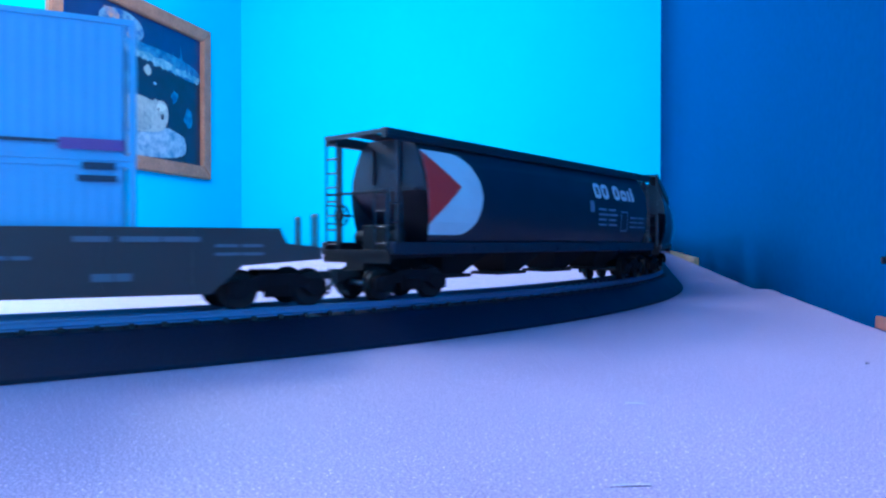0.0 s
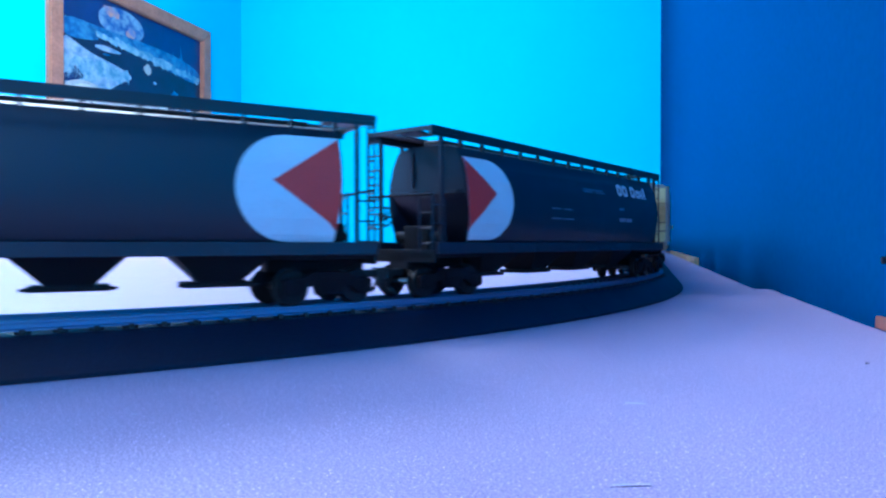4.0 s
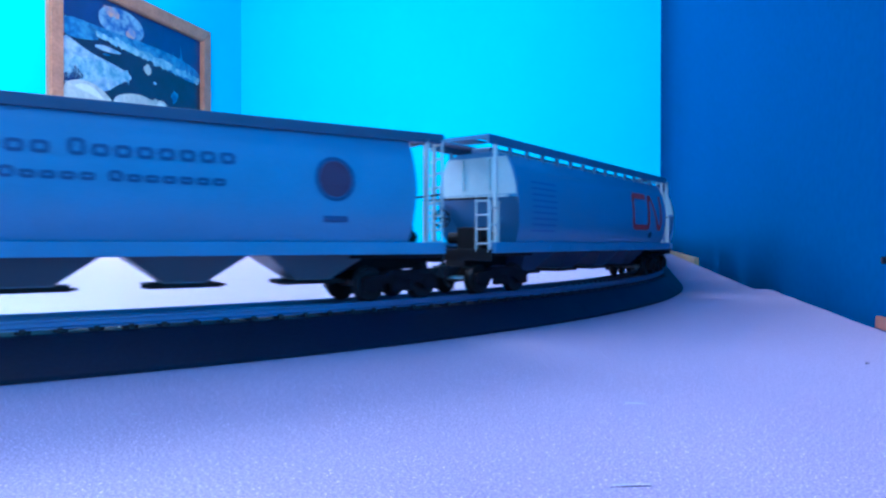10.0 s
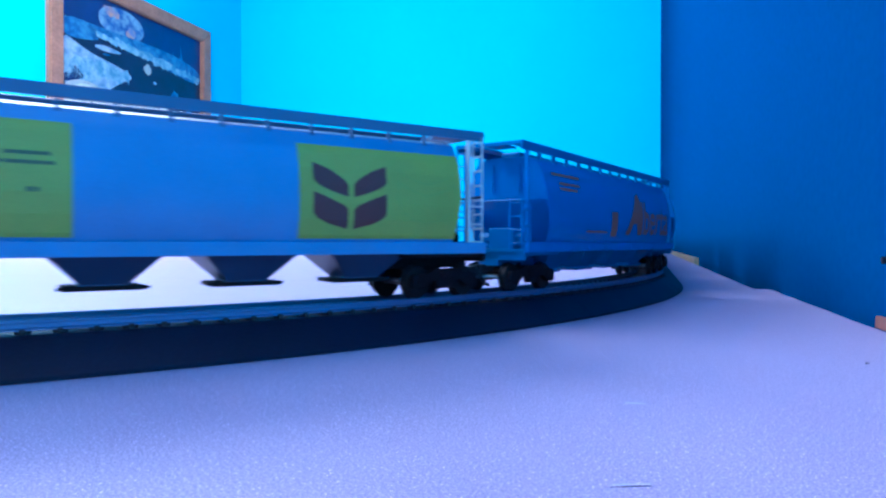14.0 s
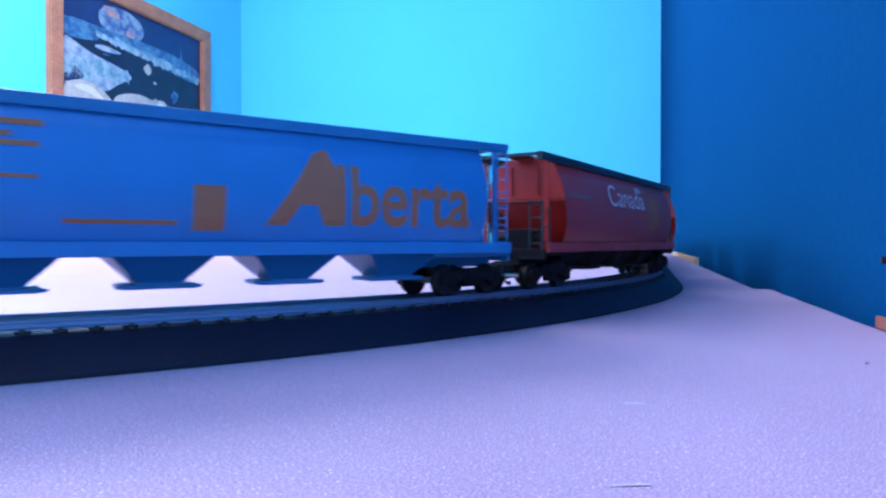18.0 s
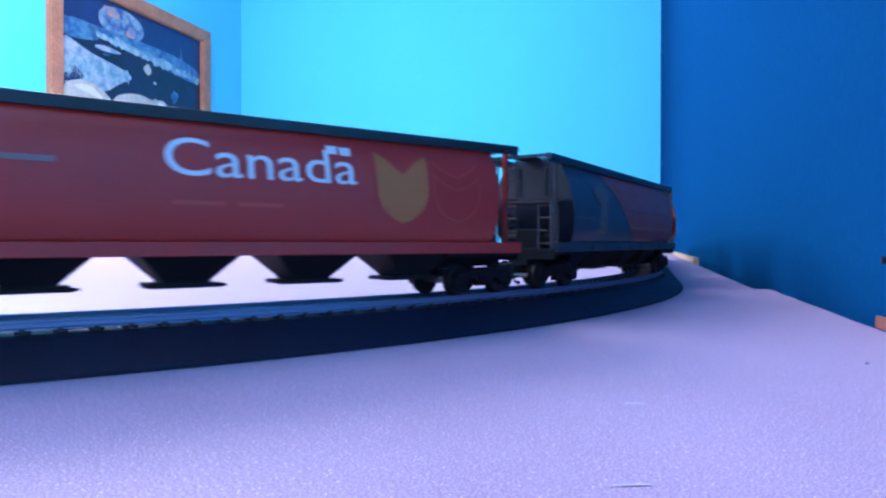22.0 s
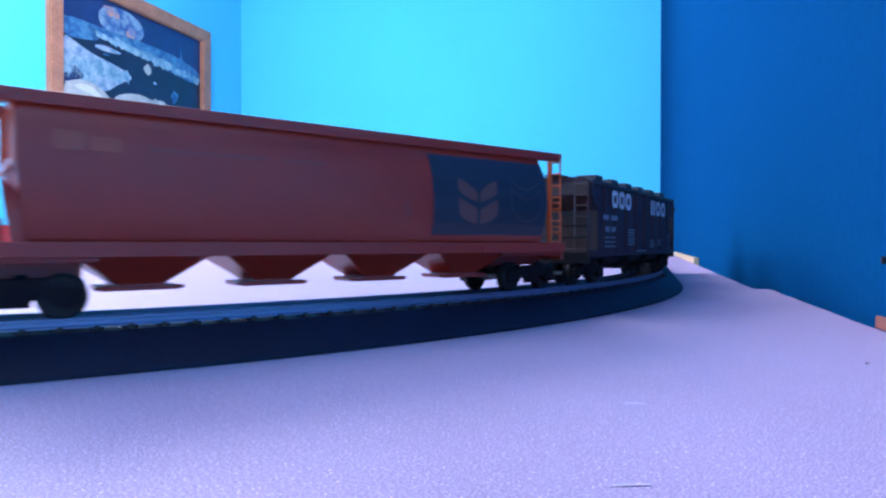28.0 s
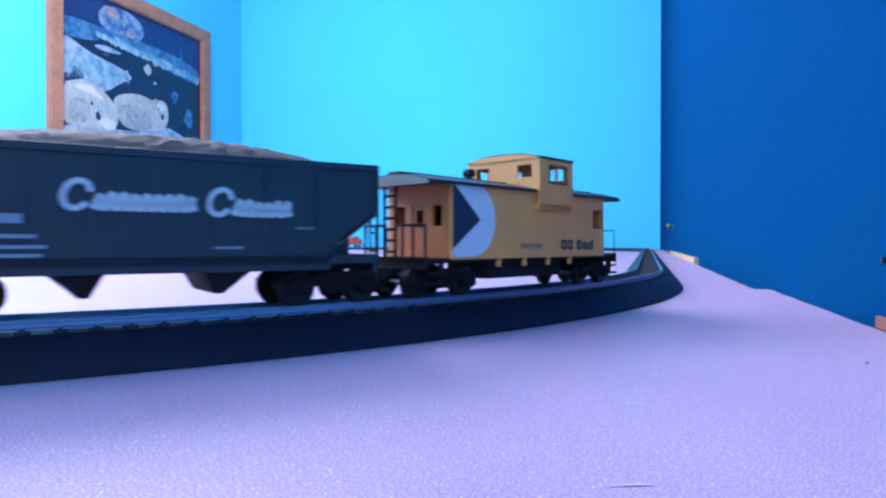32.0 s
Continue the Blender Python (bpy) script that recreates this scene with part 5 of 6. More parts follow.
# N and O: orange-red cars with a navy panel
ORANGE_RED = paint("orange_red_car_paint", (0.33, 0.024, 0.011), 0.36, coat=0.15)
# Brighter copy of the body's orange: light on the ends, put into colour.
ORANGE_END = paint("lit_orange_end_paint", (0.70, 0.10, 0.02), 0.45)
for key in ("N", "O"):
    car, half, prof = cylinder_hopper("faded orange-red grain hopper with navy emblem panel", *TRAIN[key], ORANGE_RED, ORANGE_RED, ORANGE_RED, end_paint=ORANGE_END, under_paint=ORANGE_RED, bay_half=16.4)
    lay("navy_panel", [rect(32.3, 87.6, 20.9, 48.2)], paint("navy_panel_paint", (0.020, 0.020, 0.036), 0.42, coat=0.10), car, prof, "navy panel", 0.14)
    sheaf(car, "wheat_emblem", 52.3, 32.6, 18, 16, paint("dull_orange_emblem", (0.14, 0.045, 0.038), 0.5), prof)
    sheaf_lines(car, "faint_wheat_emblem", 76, 34, 16, 16, paint("faint_navy_emblem", (0.050, 0.038, 0.048), 0.5), prof)
    lay("pale_mark", [rect(-77.0, -70.6, 39.8, 44.6), rect(-69.2, -62.4, 40.0, 43.6)], paint("faded_olive_mark", (0.37, 0.05, 0.022), 0.5), car, prof, "faded pale mark", 0.2)
    lay("data_lettering", bars(-56, -4, 41, 1, 0.9, seed=21, pieces=3), paint("dull_red_lettering", (0.26, 0.035, 0.025), 0.5), car, prof, "faded lettering", 0.2)
    lay("round_mark", [disc(22, 29, 1.6, 2.4)], paint("dull_red_lettering", (0.26, 0.035, 0.025), 0.5), car, prof, "small dark oval", 0.2)

# P: dark brown ribbed hopper with white name
MAROON = paint("dark_maroon_car_paint", (0.028, 0.004, 0.011), 0.6, coat=0.03)
car, half, prof = ribbed_hopper("dark maroon covered hopper with white block marking", *TRAIN["P"], MAROON, paint("dark_maroon_roof_paint", (0.04, 0.018, 0.02), 0.5), M_UNDER, 46.8, 14.6, (-39, 0, 39), 9, (-60, -36, -12, 12, 36, 60), 16.4, (9.6, 19.4, 39.2, 32.6), end_light=paint("dusty_brown_end_paint", (0.05, 0.028, 0.024), 0.5), spread=0.36, gate=8.6, deep=5.0)
blocks(car, prof, P_WHITE, -51.5, -18, 34.4, 42.4, "OOO", 0.85, fill=0.84)
blocks(car, prof, P_WHITE, 20, 55.5, 33.6, 41.6, "IIOO", 0.85, fill=0.80)
lay("data_lettering", bars(-64.5, -42.5, 28.6, 1, 2.2, seed=22) + bars(-61.6, -43.8, 23.3, 1, 2.3, seed=23) + bars(-62, -44, 20.4, 3, 0.6, 2.0, seed=24) + bars(-24.5, -12, 24.4, 6, 0.6, 1.4, ragged=0.1, seed=25, pieces=1) + bars(18, 28.4, 19.4, 4, 0.5, 1.2, seed=26, pieces=1)
    + bars(35.5, 44.3, 19.6, 3, 0.5, 1.3, seed=27, pieces=1) + bars(-8.5, 12, 13.9, 1, 0.6) + stroke([(58.8, 15.2), (64.6, 15.2), (64.6, 23.4), (58.8, 23.4), (58.8, 15.2)], 0.5), P_DATA, car, prof, "rows of white data lettering", 0.85)

# Q: black open hopper heaped with coal
lo, hi = TRAIN["Q"]
car, half = car_root("open_hopper_car", "black open hopper heaped with coal, white script marking", "hopper car", lo, hi, 21.0)
Z0, Z1, SY = 10.4, 41.0, 16.4
EB = half - 8.0
for y in (-SY, SY):
    bm = prism(bmesh.new(), [(-EB, 28), (-EB, Z1), (EB, Z1), (EB, 28), (EB - 12.5, 19), (EB - 15, 14), (EB - 15, Z0), (-EB + 15, Z0), (-EB + 15, 14), (-EB + 12.5, 19)], min(y, y * 0.94), max(y, y * 0.94), "y")
    part("side", bm, BLACK, car, "", MM)
    s = 1 if y > 0 else -1
    part("top_chord", boxes((-EB - 0.3, EB + 0.3, min(y, y + s * 0.8), max(y, y + s * 0.8), Z1 - 1.6, Z1 + 0.3), bevel=0.15), BLACK, car, "", MM)
    for x in (-42, -28, -14, 0, 14, 28, 42):
        part("side_post", boxes((x - 0.5, x + 0.5, min(y, y + s * 0.5), max(y, y + s * 0.5), 20.5, Z1 - 1.6)), BLACK, car, "", MM)
    part("side_sill", boxes((-EB, EB, min(y, y * 0.95), max(y, y * 0.95), Z0 + 1.8, Z0 + 4.2)), BLACK, car, "", MM)
for sgn in (-1, 1):
    bm = bmesh.new()
    xs = (sgn * EB, sgn * (EB - 1.0))
    box(bm, min(xs), max(xs), -SY, SY, 26, Z1)
    loft(bm, [[(sgn * EB, -SY, 26.2), (sgn * EB, SY, 26.2), (sgn * (EB - 1), SY, 26.0), (sgn * (EB - 1), -SY, 26.0)], [(sgn * (EB - 22), -SY, 11), (sgn * (EB - 22), SY, 11), (sgn * (EB - 23), SY, 11), (sgn * (EB - 23), -SY, 11)]])
    part("end_sheet", bm, paint("lighter_black_end_paint", (0.045, 0.038, 0.036), 0.5), car, "black end sheet, lighter than the sides", MM)
    bm = bmesh.new()
    for y in (-15.4, 15.4):
        ladder(bm, sgn * (EB + 0.6), y, y - (5 if y > 0 else -5), Z0 + 2, Z1 - 1, 5, 0.45)
    part("ladder", bm, BLACK, car, "thin wire ladders", MM)
    part("end_sill", boxes(tuple(sorted((sgn * (EB - 1.4), sgn * (EB + 0.4)))) + (-16, 16, Z0 - 0.6, Z0 + 4.4)), BLACK, car, "", MM)
    part("end_box", boxes(tuple(sorted((sgn * (EB - 10), sgn * (EB - 4)))) + (-5, 5, Z0 + 2, Z0 + 10), bevel=0.4), CREAM if sgn < 0 else BLACK, car, "", MM)
brake_wheel(car, -(EB + 1.4), 5, 32, BLACK)
part("centre_sill", boxes((-half + 8, half - 8, -4, 4, 10.0, 13.4)), M_UNDER, car, "", MM)
for x, s in ((-17, 1), (17, -1)):
    bm = bmesh.new()
    loft(bm, [[(x - 7 - s, -15.0, Z0 + 1), (x + 7 - s, -15.0, Z0 + 1), (x + 7 - s, 15.0, Z0 + 1), (x - 7 - s, 15.0, Z0 + 1)], [(x + s - 1.2, -13, 4.6), (x + s + 1.2, -13, 4.6), (x + s + 1.2, 13, 4.6), (x + s - 1.2, 13, 4.6)]])
    part("hopper_bay", bm, M_UNDER, car, "sloping discharge bay", MM)
bm = bmesh.new()
nx, ny = 90, 26
rng = random.Random(31)
grid = []
for i in range(nx + 1):
    row = []
    for j in range(ny + 1):
        u, v = -1 + 2 * i / nx, -1 + 2 * j / ny
        z = Z1 - 2.0 + 7.8 * (1 - abs(u) ** 2.6) * (1 - abs(v) ** 2.6) + 0.6 * noise.noise((i * 0.5, j * 0.5, 3.0)) + 0.35 * rng.random()
        row.append(bm.verts.new((u * (EB - 1.2), v * (SY - 1.2), z)))
    grid.append(row)
for i in range(nx):
    for j in range(ny):
        bm.faces.new((grid[i][j], grid[i + 1][j], grid[i + 1][j + 1], grid[i][j + 1]))
part("coal_load", bm, M_COAL, car, "heaped dark grey coal load", MM)
flatside = lambda z: SY


def script(x, z, w, h, seed):
    """Rounded slanting pen strokes that stand for a painted name: a tall hook, then low waves."""
    rng = random.Random(seed)
    hook = [(x + h * (0.55 + 0.55 * math.cos(radians(a)) + 0.12 * math.sin(radians(a))), z + h * (0.62 + 0.64 * math.sin(radians(a)))) for a in range(20, 321, 25)]
    out = stroke(hook, h * 0.26)
    wave, a = [], x + h * 1.25
    while a < x + w:
        up = h * (0.52 + 0.14 * rng.random())
        wave += [(a, z + h * 0.06), (a + h * 0.10, z + up * 0.5), (a + h * 0.24, z + up), (a + h * 0.34, z + up * 0.9), (a + h * 0.30, z + up * 0.4), (a + h * 0.36, z + h * 0.06)]
        a += h * 0.50
    return out + stroke(wave, h * 0.33)


lay("script_marking", script(-20.5, 26.4, 28.4, 5.2, 1), P_WHITE, car, flatside, "white script strokes", 0.55)
lay("script_marking", script(12.6, 25.6, 22, 5.2, 2), P_WHITE, car, flatside, "white script strokes", 0.55)
lay("data_lettering", bars(-46, -33, 27.4, 1, 1.4, seed=31) + bars(-47, -28, 22.6, 1, 2.2, seed=32) + bars(-47, -24, 19.2, 1, 0.9, seed=33) + bars(-46, -22, 16.8, 2, 0.8, 2.0, seed=34) + bars(14, 22, 16.5, 1, 0.7) + bars(36, 42, 22, 1, 0.5), P_DATA, car, flatside, "rows of white data lettering", 0.55)

# R: yellow caboose with a cupola
lo, hi = TRAIN["R"]
YEL = paint("caboose_yellow_paint", (0.93, 0.34, 0.085), 0.42)
car, half = car_root("caboose", "yellow caboose with black roof, cupola and wedge marking", "caboose", lo, hi, 21.0)
# Darker orange for the end walls and doors: porch shade put into the colour.
YEL_END = paint("shaded_orange_end_paint", (0.66, 0.17, 0.035), 0.5, 0.25)
EB, SY, ZB, ZT = 50.6, 15.6, 12.6, 38.2


def wall_with_holes(x0, x1, z0, z1, y, t, holes, axis="y"):
    """A wall plate with rectangular window openings cut through."""
    bm = bmesh.new()
    xs = sorted({x0, x1, *[h[0] for h in holes], *[h[1] for h in holes]})
    zs = sorted({z0, z1, *[h[2] for h in holes], *[h[3] for h in holes]})
    for a, b in zip(xs, xs[1:]):
        for c, d in zip(zs, zs[1:]):
            mxx, mzz = (a + b) / 2, (c + d) / 2
            if any(h[0] < mxx < h[1] and h[2] < mzz < h[3] for h in holes):
                continue
            if axis == "y":
                box(bm, a, b, min(y, y + t), max(y, y + t), c, d)
            else:
                box(bm, min(y, y + t), max(y, y + t), a, b, c, d)
    bmesh.ops.remove_doubles(bm, verts=bm.verts, dist=0.001)
    return bm


WIN = [(42.2, 49.0, 25.0, 32.0)]
for y, t in ((-SY, 1.0), (SY, -1.0)):
    part("side_wall", wall_with_holes(-EB, EB, ZB, ZT, y, t, WIN), YEL, car, "yellow side wall", MM)
for sgn in (-1, 1):
    part("end_wall", wall_with_holes(-SY + 1.0, SY - 1.0, ZB, ZT, sgn * EB, -sgn * 1.0, [(-11, -6.5, 24, 31), (6.5, 11, 24, 31), (-3.4, 3.4, 15, 31.5)], "x"), YEL_END, car, "orange end wall, darkened for porch shade", MM)
    d0 = sgn * (EB - 0.9)
    door = part("end_door", wall_with_holes(-3.3, 3.3, 15, 31.4, d0, sgn * 0.5, [(-1.8, 1.8, 23.5, 29.5)], "x"), YEL_END, car, "end door with window", MM)
    xs = tuple(sorted((sgn * EB, sgn * (half - 7.0))))
    part("platform", boxes(xs + (-15, 15, 11.4, 13.0), tuple(sorted((sgn * (half - 8.2), sgn * (half - 7.0)))) + (-15.4, 15.4, 9.6, 13.6)), M_UNDER, car, "", MM)
    xx = sgn * (half - 7.6)
    bm = rods([((xx, -14.6, 13), (xx, -14.6, 24)), ((xx, 14.6, 13), (xx, 14.6, 24)), ((xx, -14.6, 24), (xx, -4, 24)), ((xx, 4, 24), (xx, 14.6, 24)), ((xx, -4, 13), (xx, -4, 24)), ((xx, 4, 13), (xx, 4, 24)),
               ((xx, -9, 13), (xx, -9, 24)), ((xx, 9, 13), (xx, 9, 24))], 0.5 if sgn < 0 else 0.2)
    part("platform_railing", bm, M_UNDER, car, "thin end railing", MM)
    bm = bmesh.new()
    ladder(bm, xx + sgn * 0.2, -1.0, 4.5, 13, ZT + 1.0, 7, 0.6)
    part("roof_ladder", bm, M_UNDER, car, "black roof ladder", MM)
    for sy in (-1, 1):
        x0, x1 = sorted((sgn * (half - 14), sgn * (half - 8.5)))
        y0, y1 = sy * 15.2 - 1.2, sy * 15.2 + 1.2
        xa, xb = sorted((sgn * (half - 14.6), sgn * (half - 14)))
        part("steps", boxes((x0, x1, y0, y1, 4.5, 5.3), (x0, x1, y0, y1, 7.8, 8.6), (xa, xb, y0, y1, 4.5, 12)), M_UNDER, car, "black end steps", MM)
ROOF_SEC = [(-17.2, ZT - 0.6), (-16.8, ZT + 0.6), (-9, ZT + 2.6), (0, ZT + 3.2), (9, ZT + 2.6), (16.8, ZT + 0.6), (17.2, ZT - 0.6), (0, ZT + 1.0)]
bm = loft(bmesh.new(), [[(x, y, z) for y, z in ROOF_SEC] for x in (-half + 7.0, half - 7.0)])
part("roof", bm, BLACK_ROOF, car, "black curved roof", MM)
C0, C1, CT = -2.4, 21.2, 51.0
for y, t in ((-SY - 2.2, 1.0), (SY + 2.2, -1.0)):
    part("cupola_side", wall_with_holes(C0, C1, 31.4, CT, y, t, [(4.2, 9.6, 42.0, 48.4), (10.4, 16.2, 42.0, 48.4)]), YEL, car, "yellow cupola side", MM)
for x, t in ((C0, 1.0), (C1, -1.0)):
    part("cupola_end", wall_with_holes(-SY - 1.2, SY + 1.2, ZT, CT, x, t, [(-14, -7, 44.0, 48.8), (7, 14, 44.0, 48.8)], "x"), YEL, car, "yellow cupola end", MM)
for y in (-SY - 2.2, SY + 2.2):
    s = 1 if y > 0 else -1
    bm = prism(bmesh.new(), [(C0 + 0.2, 31.3), (C1 - 0.2, 31.3), (C1 - 0.2, 33.4), (C0 + 0.2, 33.4)], min(y, y - s * 2.2), max(y, y - s * 2.2), "y")
    part("cupola_skirt", bm, YEL, car, "", MM)
bm = loft(bmesh.new(), [[(x, y * 1.08, (z - ZT) * 0.8 + CT + 0.3) for y, z in ROOF_SEC] for x in (C0 - 0.3, C1 + 0.3)])
part("cupola_roof", bm, BLACK_ROOF, car, "black cupola roof", MM)
for x in (C0 - 0.6, C1 - 0.4):
    bm = prism(bmesh.new(), [(-SY - 2.0, CT), (SY + 2.0, CT), (16.0, CT + 1.0), (9.0, CT + 2.0), (0.0, CT + 2.4), (-9.0, CT + 2.0), (-16.0, CT + 1.0)], x, x + 1.0, "x")
    part("cupola_gable", bm, YEL, car, "arched yellow cupola end", MM)
for x in (-half + 6.5, half - 7.0):
    bm = prism(bmesh.new(), [(-17.0, ZT - 1.0), (17.0, ZT - 1.0), (16.6, ZT + 0.3), (9.0, ZT + 2.2), (0.0, ZT + 2.8), (-9.0, ZT + 2.2), (-16.6, ZT + 0.3)], x, x + 0.5, "x")
    part("roof_fascia", bm, paint("dull_grey_fascia_paint", (0.20, 0.18, 0.16), 0.5), car, "dull grey roof end board", MM)
part("roof_walk", boxes((-half + 7.5, C0 - 2, -3, 3, ZT + 3.1, ZT + 3.9), (C1 + 2, half - 7.5, -3, 3, ZT + 3.1, ZT + 3.9)), BLACK_ROOF, car, "", MM)
bm = rods([((C0 - 14, 6, ZT + 2), (C0 - 14, 6, ZT + 7))], 1.5, 12)
disc_solid(bm, C0 - 14, 4.2, 7.8, ZT + 7.2, 1.9, 12, 0.2)
part("smoke_pipe", bm, M_UNDER, car, "short black stove pipe", MM)
for x0, x1, z0, z1, y in ((42.2, 49.0, 25.0, 32.0, -SY), (4.2, 16.2, 42.0, 48.4, -SY - 2.2)):
    bm = boxes((x0 - 0.5, x1 + 0.5, y - 0.25, y + 0.2, z0 - 0.5, z0), (x0 - 0.5, x1 + 0.5, y - 0.25, y + 0.2, z1, z1 + 0.5), (x0 - 0.5, x0, y - 0.25, y + 0.2, z0, z1), (x1, x1 + 0.5, y - 0.25, y + 0.2, z0, z1))
    part("window_frame", bm, BROWN_INK, car, "dark window frame", MM)
part("underframe", boxes((-EB, EB, -14.8, 14.8, 11.6, 13.2), (-EB + 26, EB - 26, -10, 10, 5, 11.6)), M_UNDER, car, "", MM)
for x in (-24, -8, 8, 24):
    part("hanger", boxes((x - 1.0, x + 1.0, -15.0, -14.0, 9.6, 13.2)), YEL, car, "", MM)
flatside = lambda z: SY
multimark(car, flatside, -EB + 0.2, 12.7, 26.2, False, P_NAVY, 10.6, 14.6, 0.0)
blocks(car, flatside, P_NAVY, 16, 42, 15.4, 19.6, "OO-OoiI", pen=0.34)
lay("data_lettering", bars(-12, 4, 16.2, 1, 1.6), paint("faded_brown_lettering", (0.34, 0.20, 0.10), 0.5), car, flatside, "faded lettering", 0.2)


# A and the cars ahead of it: stack cars with containers
def stack_car(label, lo, hi, box_paint, ink, box_half):
    car, half = car_root("container_car", label, "container car", lo, hi, 22.0)
    deck = paint("oxide_brown_deck_paint", (0.032, 0.012, 0.012), 0.5)
    EB = half - 9
    W0 = half - 38
    for y in (-15.8, 15.8):
        bm = prism(bmesh.new(), [(-EB, 13.5), (-EB, 17.0), (-EB + 9, 18.0), (-EB + 11, 22.2), (EB - 11, 22.2), (EB - 9, 18.0), (EB, 17.0), (EB, 13.5), (W0 + 8, 12.0), (W0, 4.6), (-W0, 4.6), (-W0 - 8, 12.0)], min(y, y * 0.93), max(y, y * 0.93), "y")
        part("side_girder", bm, deck, car, "oxide brown side girder", MM)
        for k in range(9):
            x = -W0 + 4 + (2 * W0 - 8) * k / 8
            part("girder_rib", boxes((x - 0.6, x + 0.6, y - 0.5 if y < 0 else y - 0.2, y + 0.2 if y < 0 else y + 0.5, 5.6, 21.4)), deck, car, "", MM)
    part("well_floor", boxes((-W0, W0, -14.6, 14.6, 4.6, 5.6)), deck, car, "", MM)
    for sgn in (-1, 1):
        part("end_deck", boxes(tuple(sorted((sgn * W0, sgn * (half - 8)))) + (-14, 14, 13.6, 16.2)), deck, car, "", MM)
        x = sgn * (EB - 0.5)
        bm = rods([((x, y, 15.6), (x, y, 26)) for y in (-14, -9, 9, 14)] + [((x, -14, 26), (x, -9, 26)), ((x, 9, 26), (x, 14, 26))], 0.45)
        part("end_handrail", bm, deck, car, "thin end handrails", MM)
        brake_wheel(car, sgn * (EB + 0.4), 4.0, 21.0, M_UNDER) if sgn < 0 else None
    flat = lambda z: 14.1
    for z0, z1, name in ((5.8, 38.6, "lower_container"), (38.7, 74.6, "upper_container")):
        xs, k = [], -box_half + 1.7
        while k < box_half - 3.5:
            xs += [(k, 13.42), (k + 0.5, 13.5), (k + 1.6, 13.5), (k + 2.1, 13.42)]
            k += 2.8
        bm = prism(bmesh.new(), [(x, -y) for x, y in xs] + [(x, y) for x, y in xs[::-1]], z0 + 0.4, z1 - 0.4, "z")
        c = part(name, bm, box_paint, car, "corrugated container", MM)
        part("container_frame", boxes(*[(x0, x1, -13.9, 13.9, z0, z1) for x0, x1 in ((-box_half, -box_half + 1.6), (box_half - 1.6, box_half))], (-box_half + 1.6, box_half - 1.6, -13.8, -12.9, z0, z0 + 1.4), (-box_half + 1.6, box_half - 1.6, -13.8, -12.9, z1 - 1.4, z1)), box_paint, c, "", MM)
    lay("stripe", [rect(-box_half + 4, box_half - 16, 42.6, 43.4)], P_NAVY, car, flat, "thin dark stripe", 0.1)
    lay("stripe_block", [rect(box_half - 17, box_half - 2.5, 41.2, 44.0)], ink, car, flat, "plum stripe block", 0.2)
    lay("code_bar", [rect(box_half - 12, box_half - 4.6, 36.4, 38.2)], P_NAVY, car, flat, "dark code bar", 0.15)
    lay("code_bar", [rect(box_half - 13, box_half - 4.2, 33.4, 35.0)], P_NAVY, car, flat, "dark code bar", 0.15)
    lay("deck_lettering", bars(62, 92, 18.4, 1, 1.4, seed=42, pieces=3) + bars(66, 76, 8.5, 1, 2.0, seed=43) + bars(44, 54, 14.0, 1, 1.0, seed=44) + bars(95, 108, 17.0, 2, 0.8, 2.2, seed=45), paint("dim_deck_lettering", (0.12, 0.12, 0.16), 0.6), car, lambda z: 15.8, "faded deck lettering", 0.6)
    return car


BOX_WHITE = paint("white_container_paint", (0.62, 0.62, 0.62), 0.45)
BOX_RED = paint("red_container_paint", (0.42, 0.03, 0.03), 0.45)
BOX_LILAC = paint("pale_grey_container_paint", (0.5, 0.5, 0.55), 0.45)
STRIPE = paint("plum_stripe", (0.25, 0.03, 0.14), 0.5)
# White boxes here: the blue light on them is put into their colour.
stack_car("brown well car stacked with white containers tinted blue", *TRAIN["A"], paint("blue_tinted_white_paint", (0.20, 0.42, 0.66), 0.45), paint("violet_stripe", (0.24, 0.06, 0.26), 0.5), 76.0)
edge = TRAIN["A"][0]
for pnt, word in ((BOX_RED, "red"), (BOX_RED, "red"), (BOX_RED, "red"), (BOX_WHITE, "white"), (BOX_LILAC, "pale grey")):
    stack_car("brown well car stacked with %s containers" % word, edge - 0.21, edge, pnt, P_WHITE if word == "red" else STRIPE, 86.0)
    edge -= 0.21

# two engines at the head, seen only far across the layout
ENG = paint("engine_red_paint", (0.45, 0.03, 0.025), 0.4)


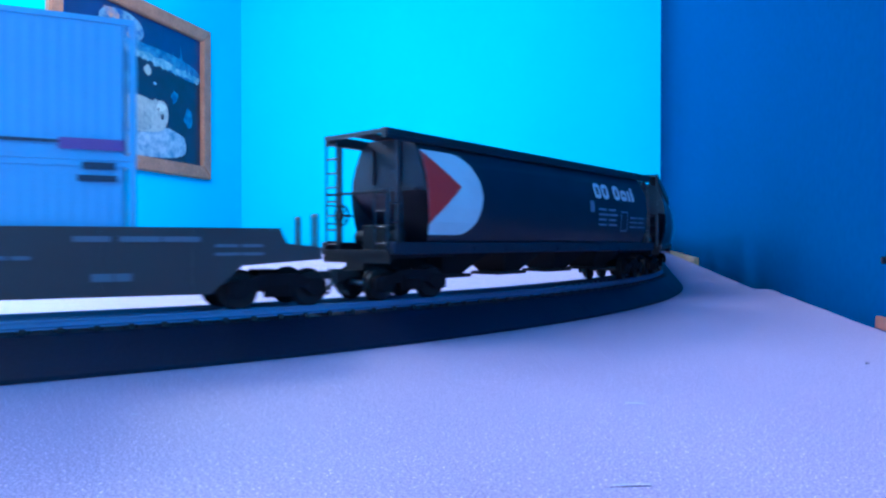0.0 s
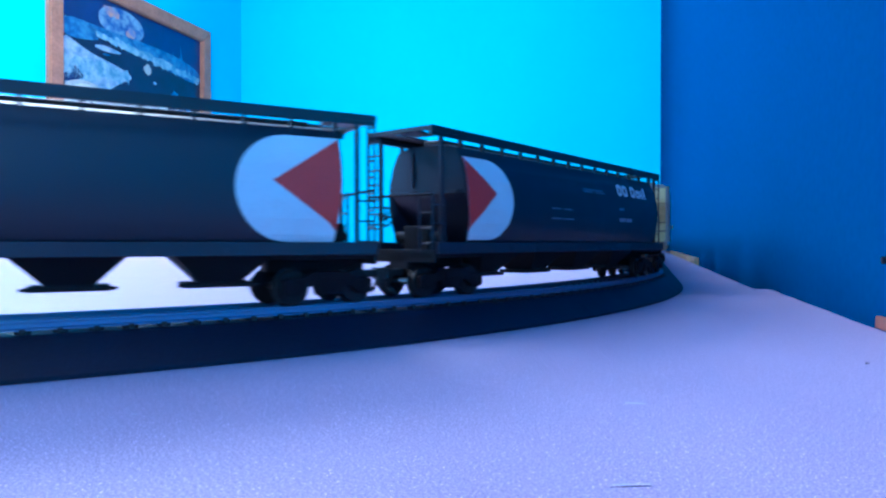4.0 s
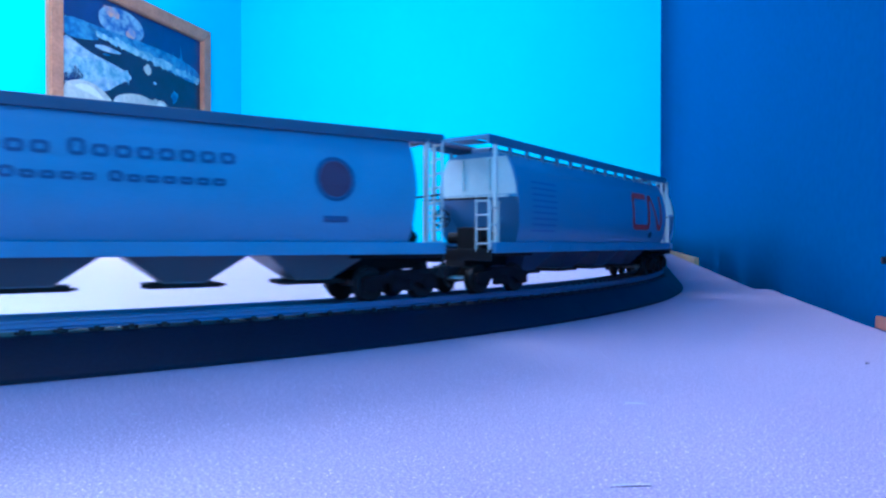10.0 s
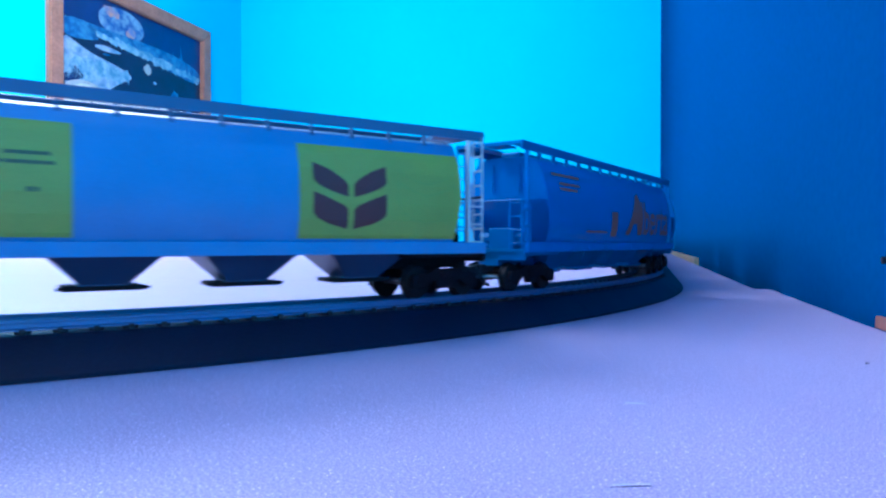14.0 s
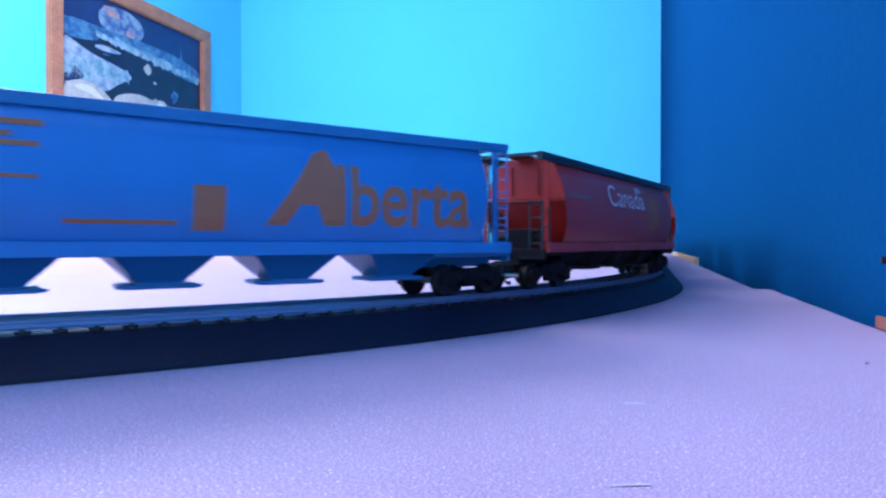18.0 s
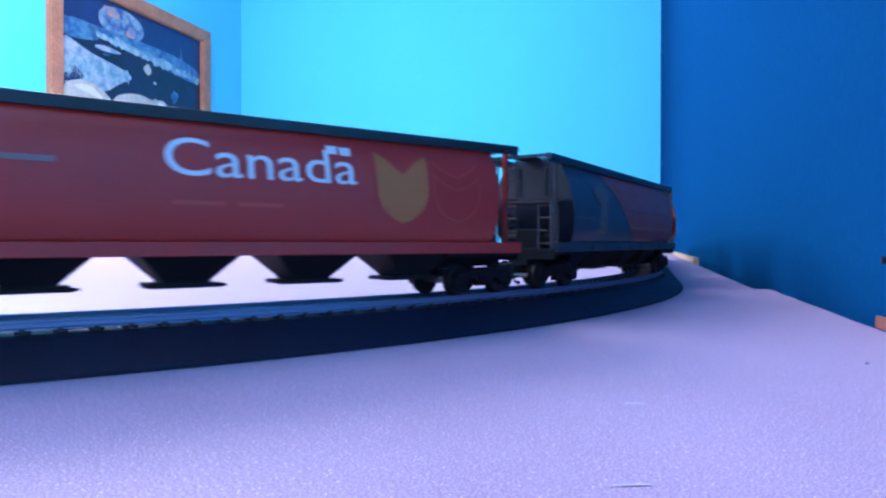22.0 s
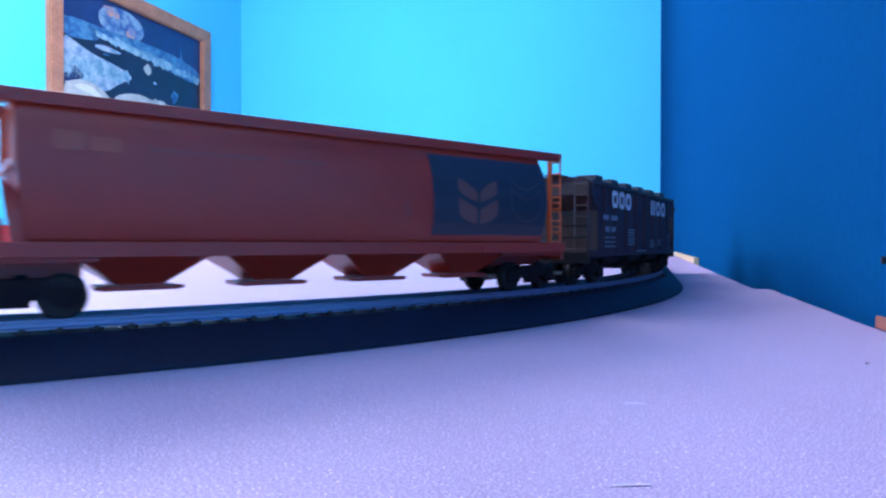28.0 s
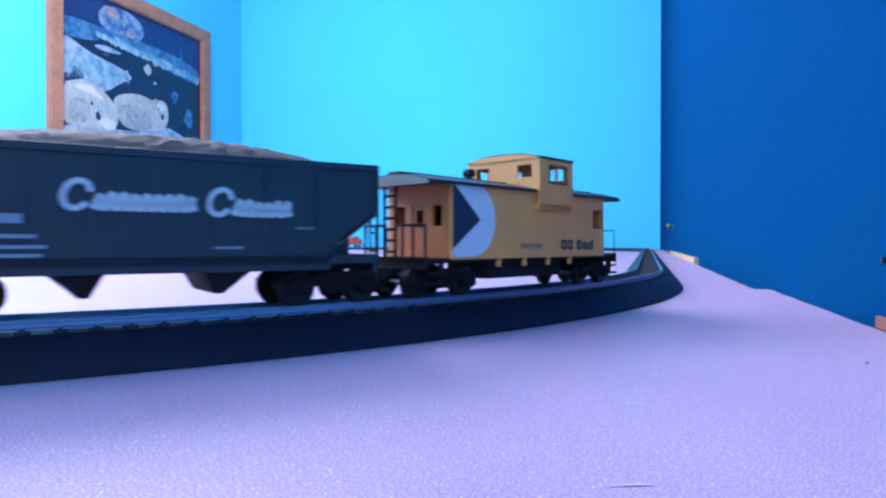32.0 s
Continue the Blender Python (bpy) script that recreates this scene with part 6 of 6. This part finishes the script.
def engine(lo, hi):
    car, half = car_root("diesel_engine", "red diesel road engine with white end stripes", "locomotive", lo, hi, 34.0)
    part("frame", boxes((-half + 7, half - 7, -16, 16, 13, 17), (-30, 30, -13, 13, 5, 13), bevel=0.3), M_UNDER, car, "black frame and fuel tank", MM)
    part("long_hood", boxes((-half + 55, half - 14, -9.5, 9.5, 17, 47), bevel=0.8), ENG, car, "red engine hood", MM)
    part("short_hood", boxes((-half + 12, -half + 28, -10, 10, 17, 40), bevel=0.8), ENG, car, "red nose", MM)
    part("cab", wall_with_holes(-half + 28, -half + 55, 17, 51, -16, 32, []), ENG, car, "red cab", MM)
    part("cab_roof", boxes((-half + 27, -half + 56, -16.4, 16.4, 51, 52.6), bevel=0.5), BLACK_ROOF, car, "", MM)
    part("end_stripe", boxes((half - 14.6, half - 13.4, -9.8, 9.8, 17, 46.5)), P_WHITE, car, "white end stripe", MM)
    part("cab_window", boxes(*[(-half + 32 + 11 * k, -half + 40 + 11 * k, -16.3, 16.3, 36, 46) for k in (0, 1)]), M_DARKMETAL, car, "dark cab windows", MM)
    bm = bmesh.new()
    for y in (-15.6, 15.6):
        for k in range(12):
            x = -half + 60 + k * (2 * half - 80) / 11
            rod(bm, (x, y, 17), (x, y, 28), 0.4)
        rod(bm, (-half + 60, y, 28), (half - 20, y, 28), 0.4)
    part("handrail", bm, M_UNDER, car, "thin side handrails", MM)
    part("radiator_fan", boxes(*[(x - 7, x + 7, -7, 7, 47, 49) for x in (10, 28, 60)], bevel=0.6), BLACK_ROOF, car, "", MM)


engine(edge - 0.215, edge)
engine(edge - 0.430, edge - 0.215)


# ---- everything that moves: the train runs round its loop at an even speed ----
SPIN_TIMES = [32.0 * i / 440 for i in range(441)]


def motions():
    where = {}
    for car, mid, b in CARS:
        rows, turns = [], []
        for i in range(129):
            t = i * 0.25
            s = mid - SPEED * t
            ax, ay, ah = line_at(s - b)
            bx, by, bh = line_at(s + b)
            ang = math.atan2(by - ay, bx - ax)
            rows.append((t, pose((ax + bx) / 2, (ay + by) / 2, RAIL_Z, 0, 0, math.degrees(ang))))
            turns.append((t, math.remainder(ah - ang, 2 * math.pi), math.remainder(bh - ang, 2 * math.pi)))
        walk(car, rows)
        where[car] = turns
    for tr, car, x, side in TRUCKS:
        walk(tr, [(t, pose(x, 0, 0, 0, 0, math.degrees(a if side < 0 else c))) for t, a, c in where[car][::2]])

    # the wheels of the near side roll on their rail
    rate = math.degrees(SPEED / 0.00515)
    for w, x, turn in WHEELS:
        walk(w, [(t, pose(x, 0, 0.00515, 0, (rate * t) % 360, turn)) for t in SPIN_TIMES])


motions()
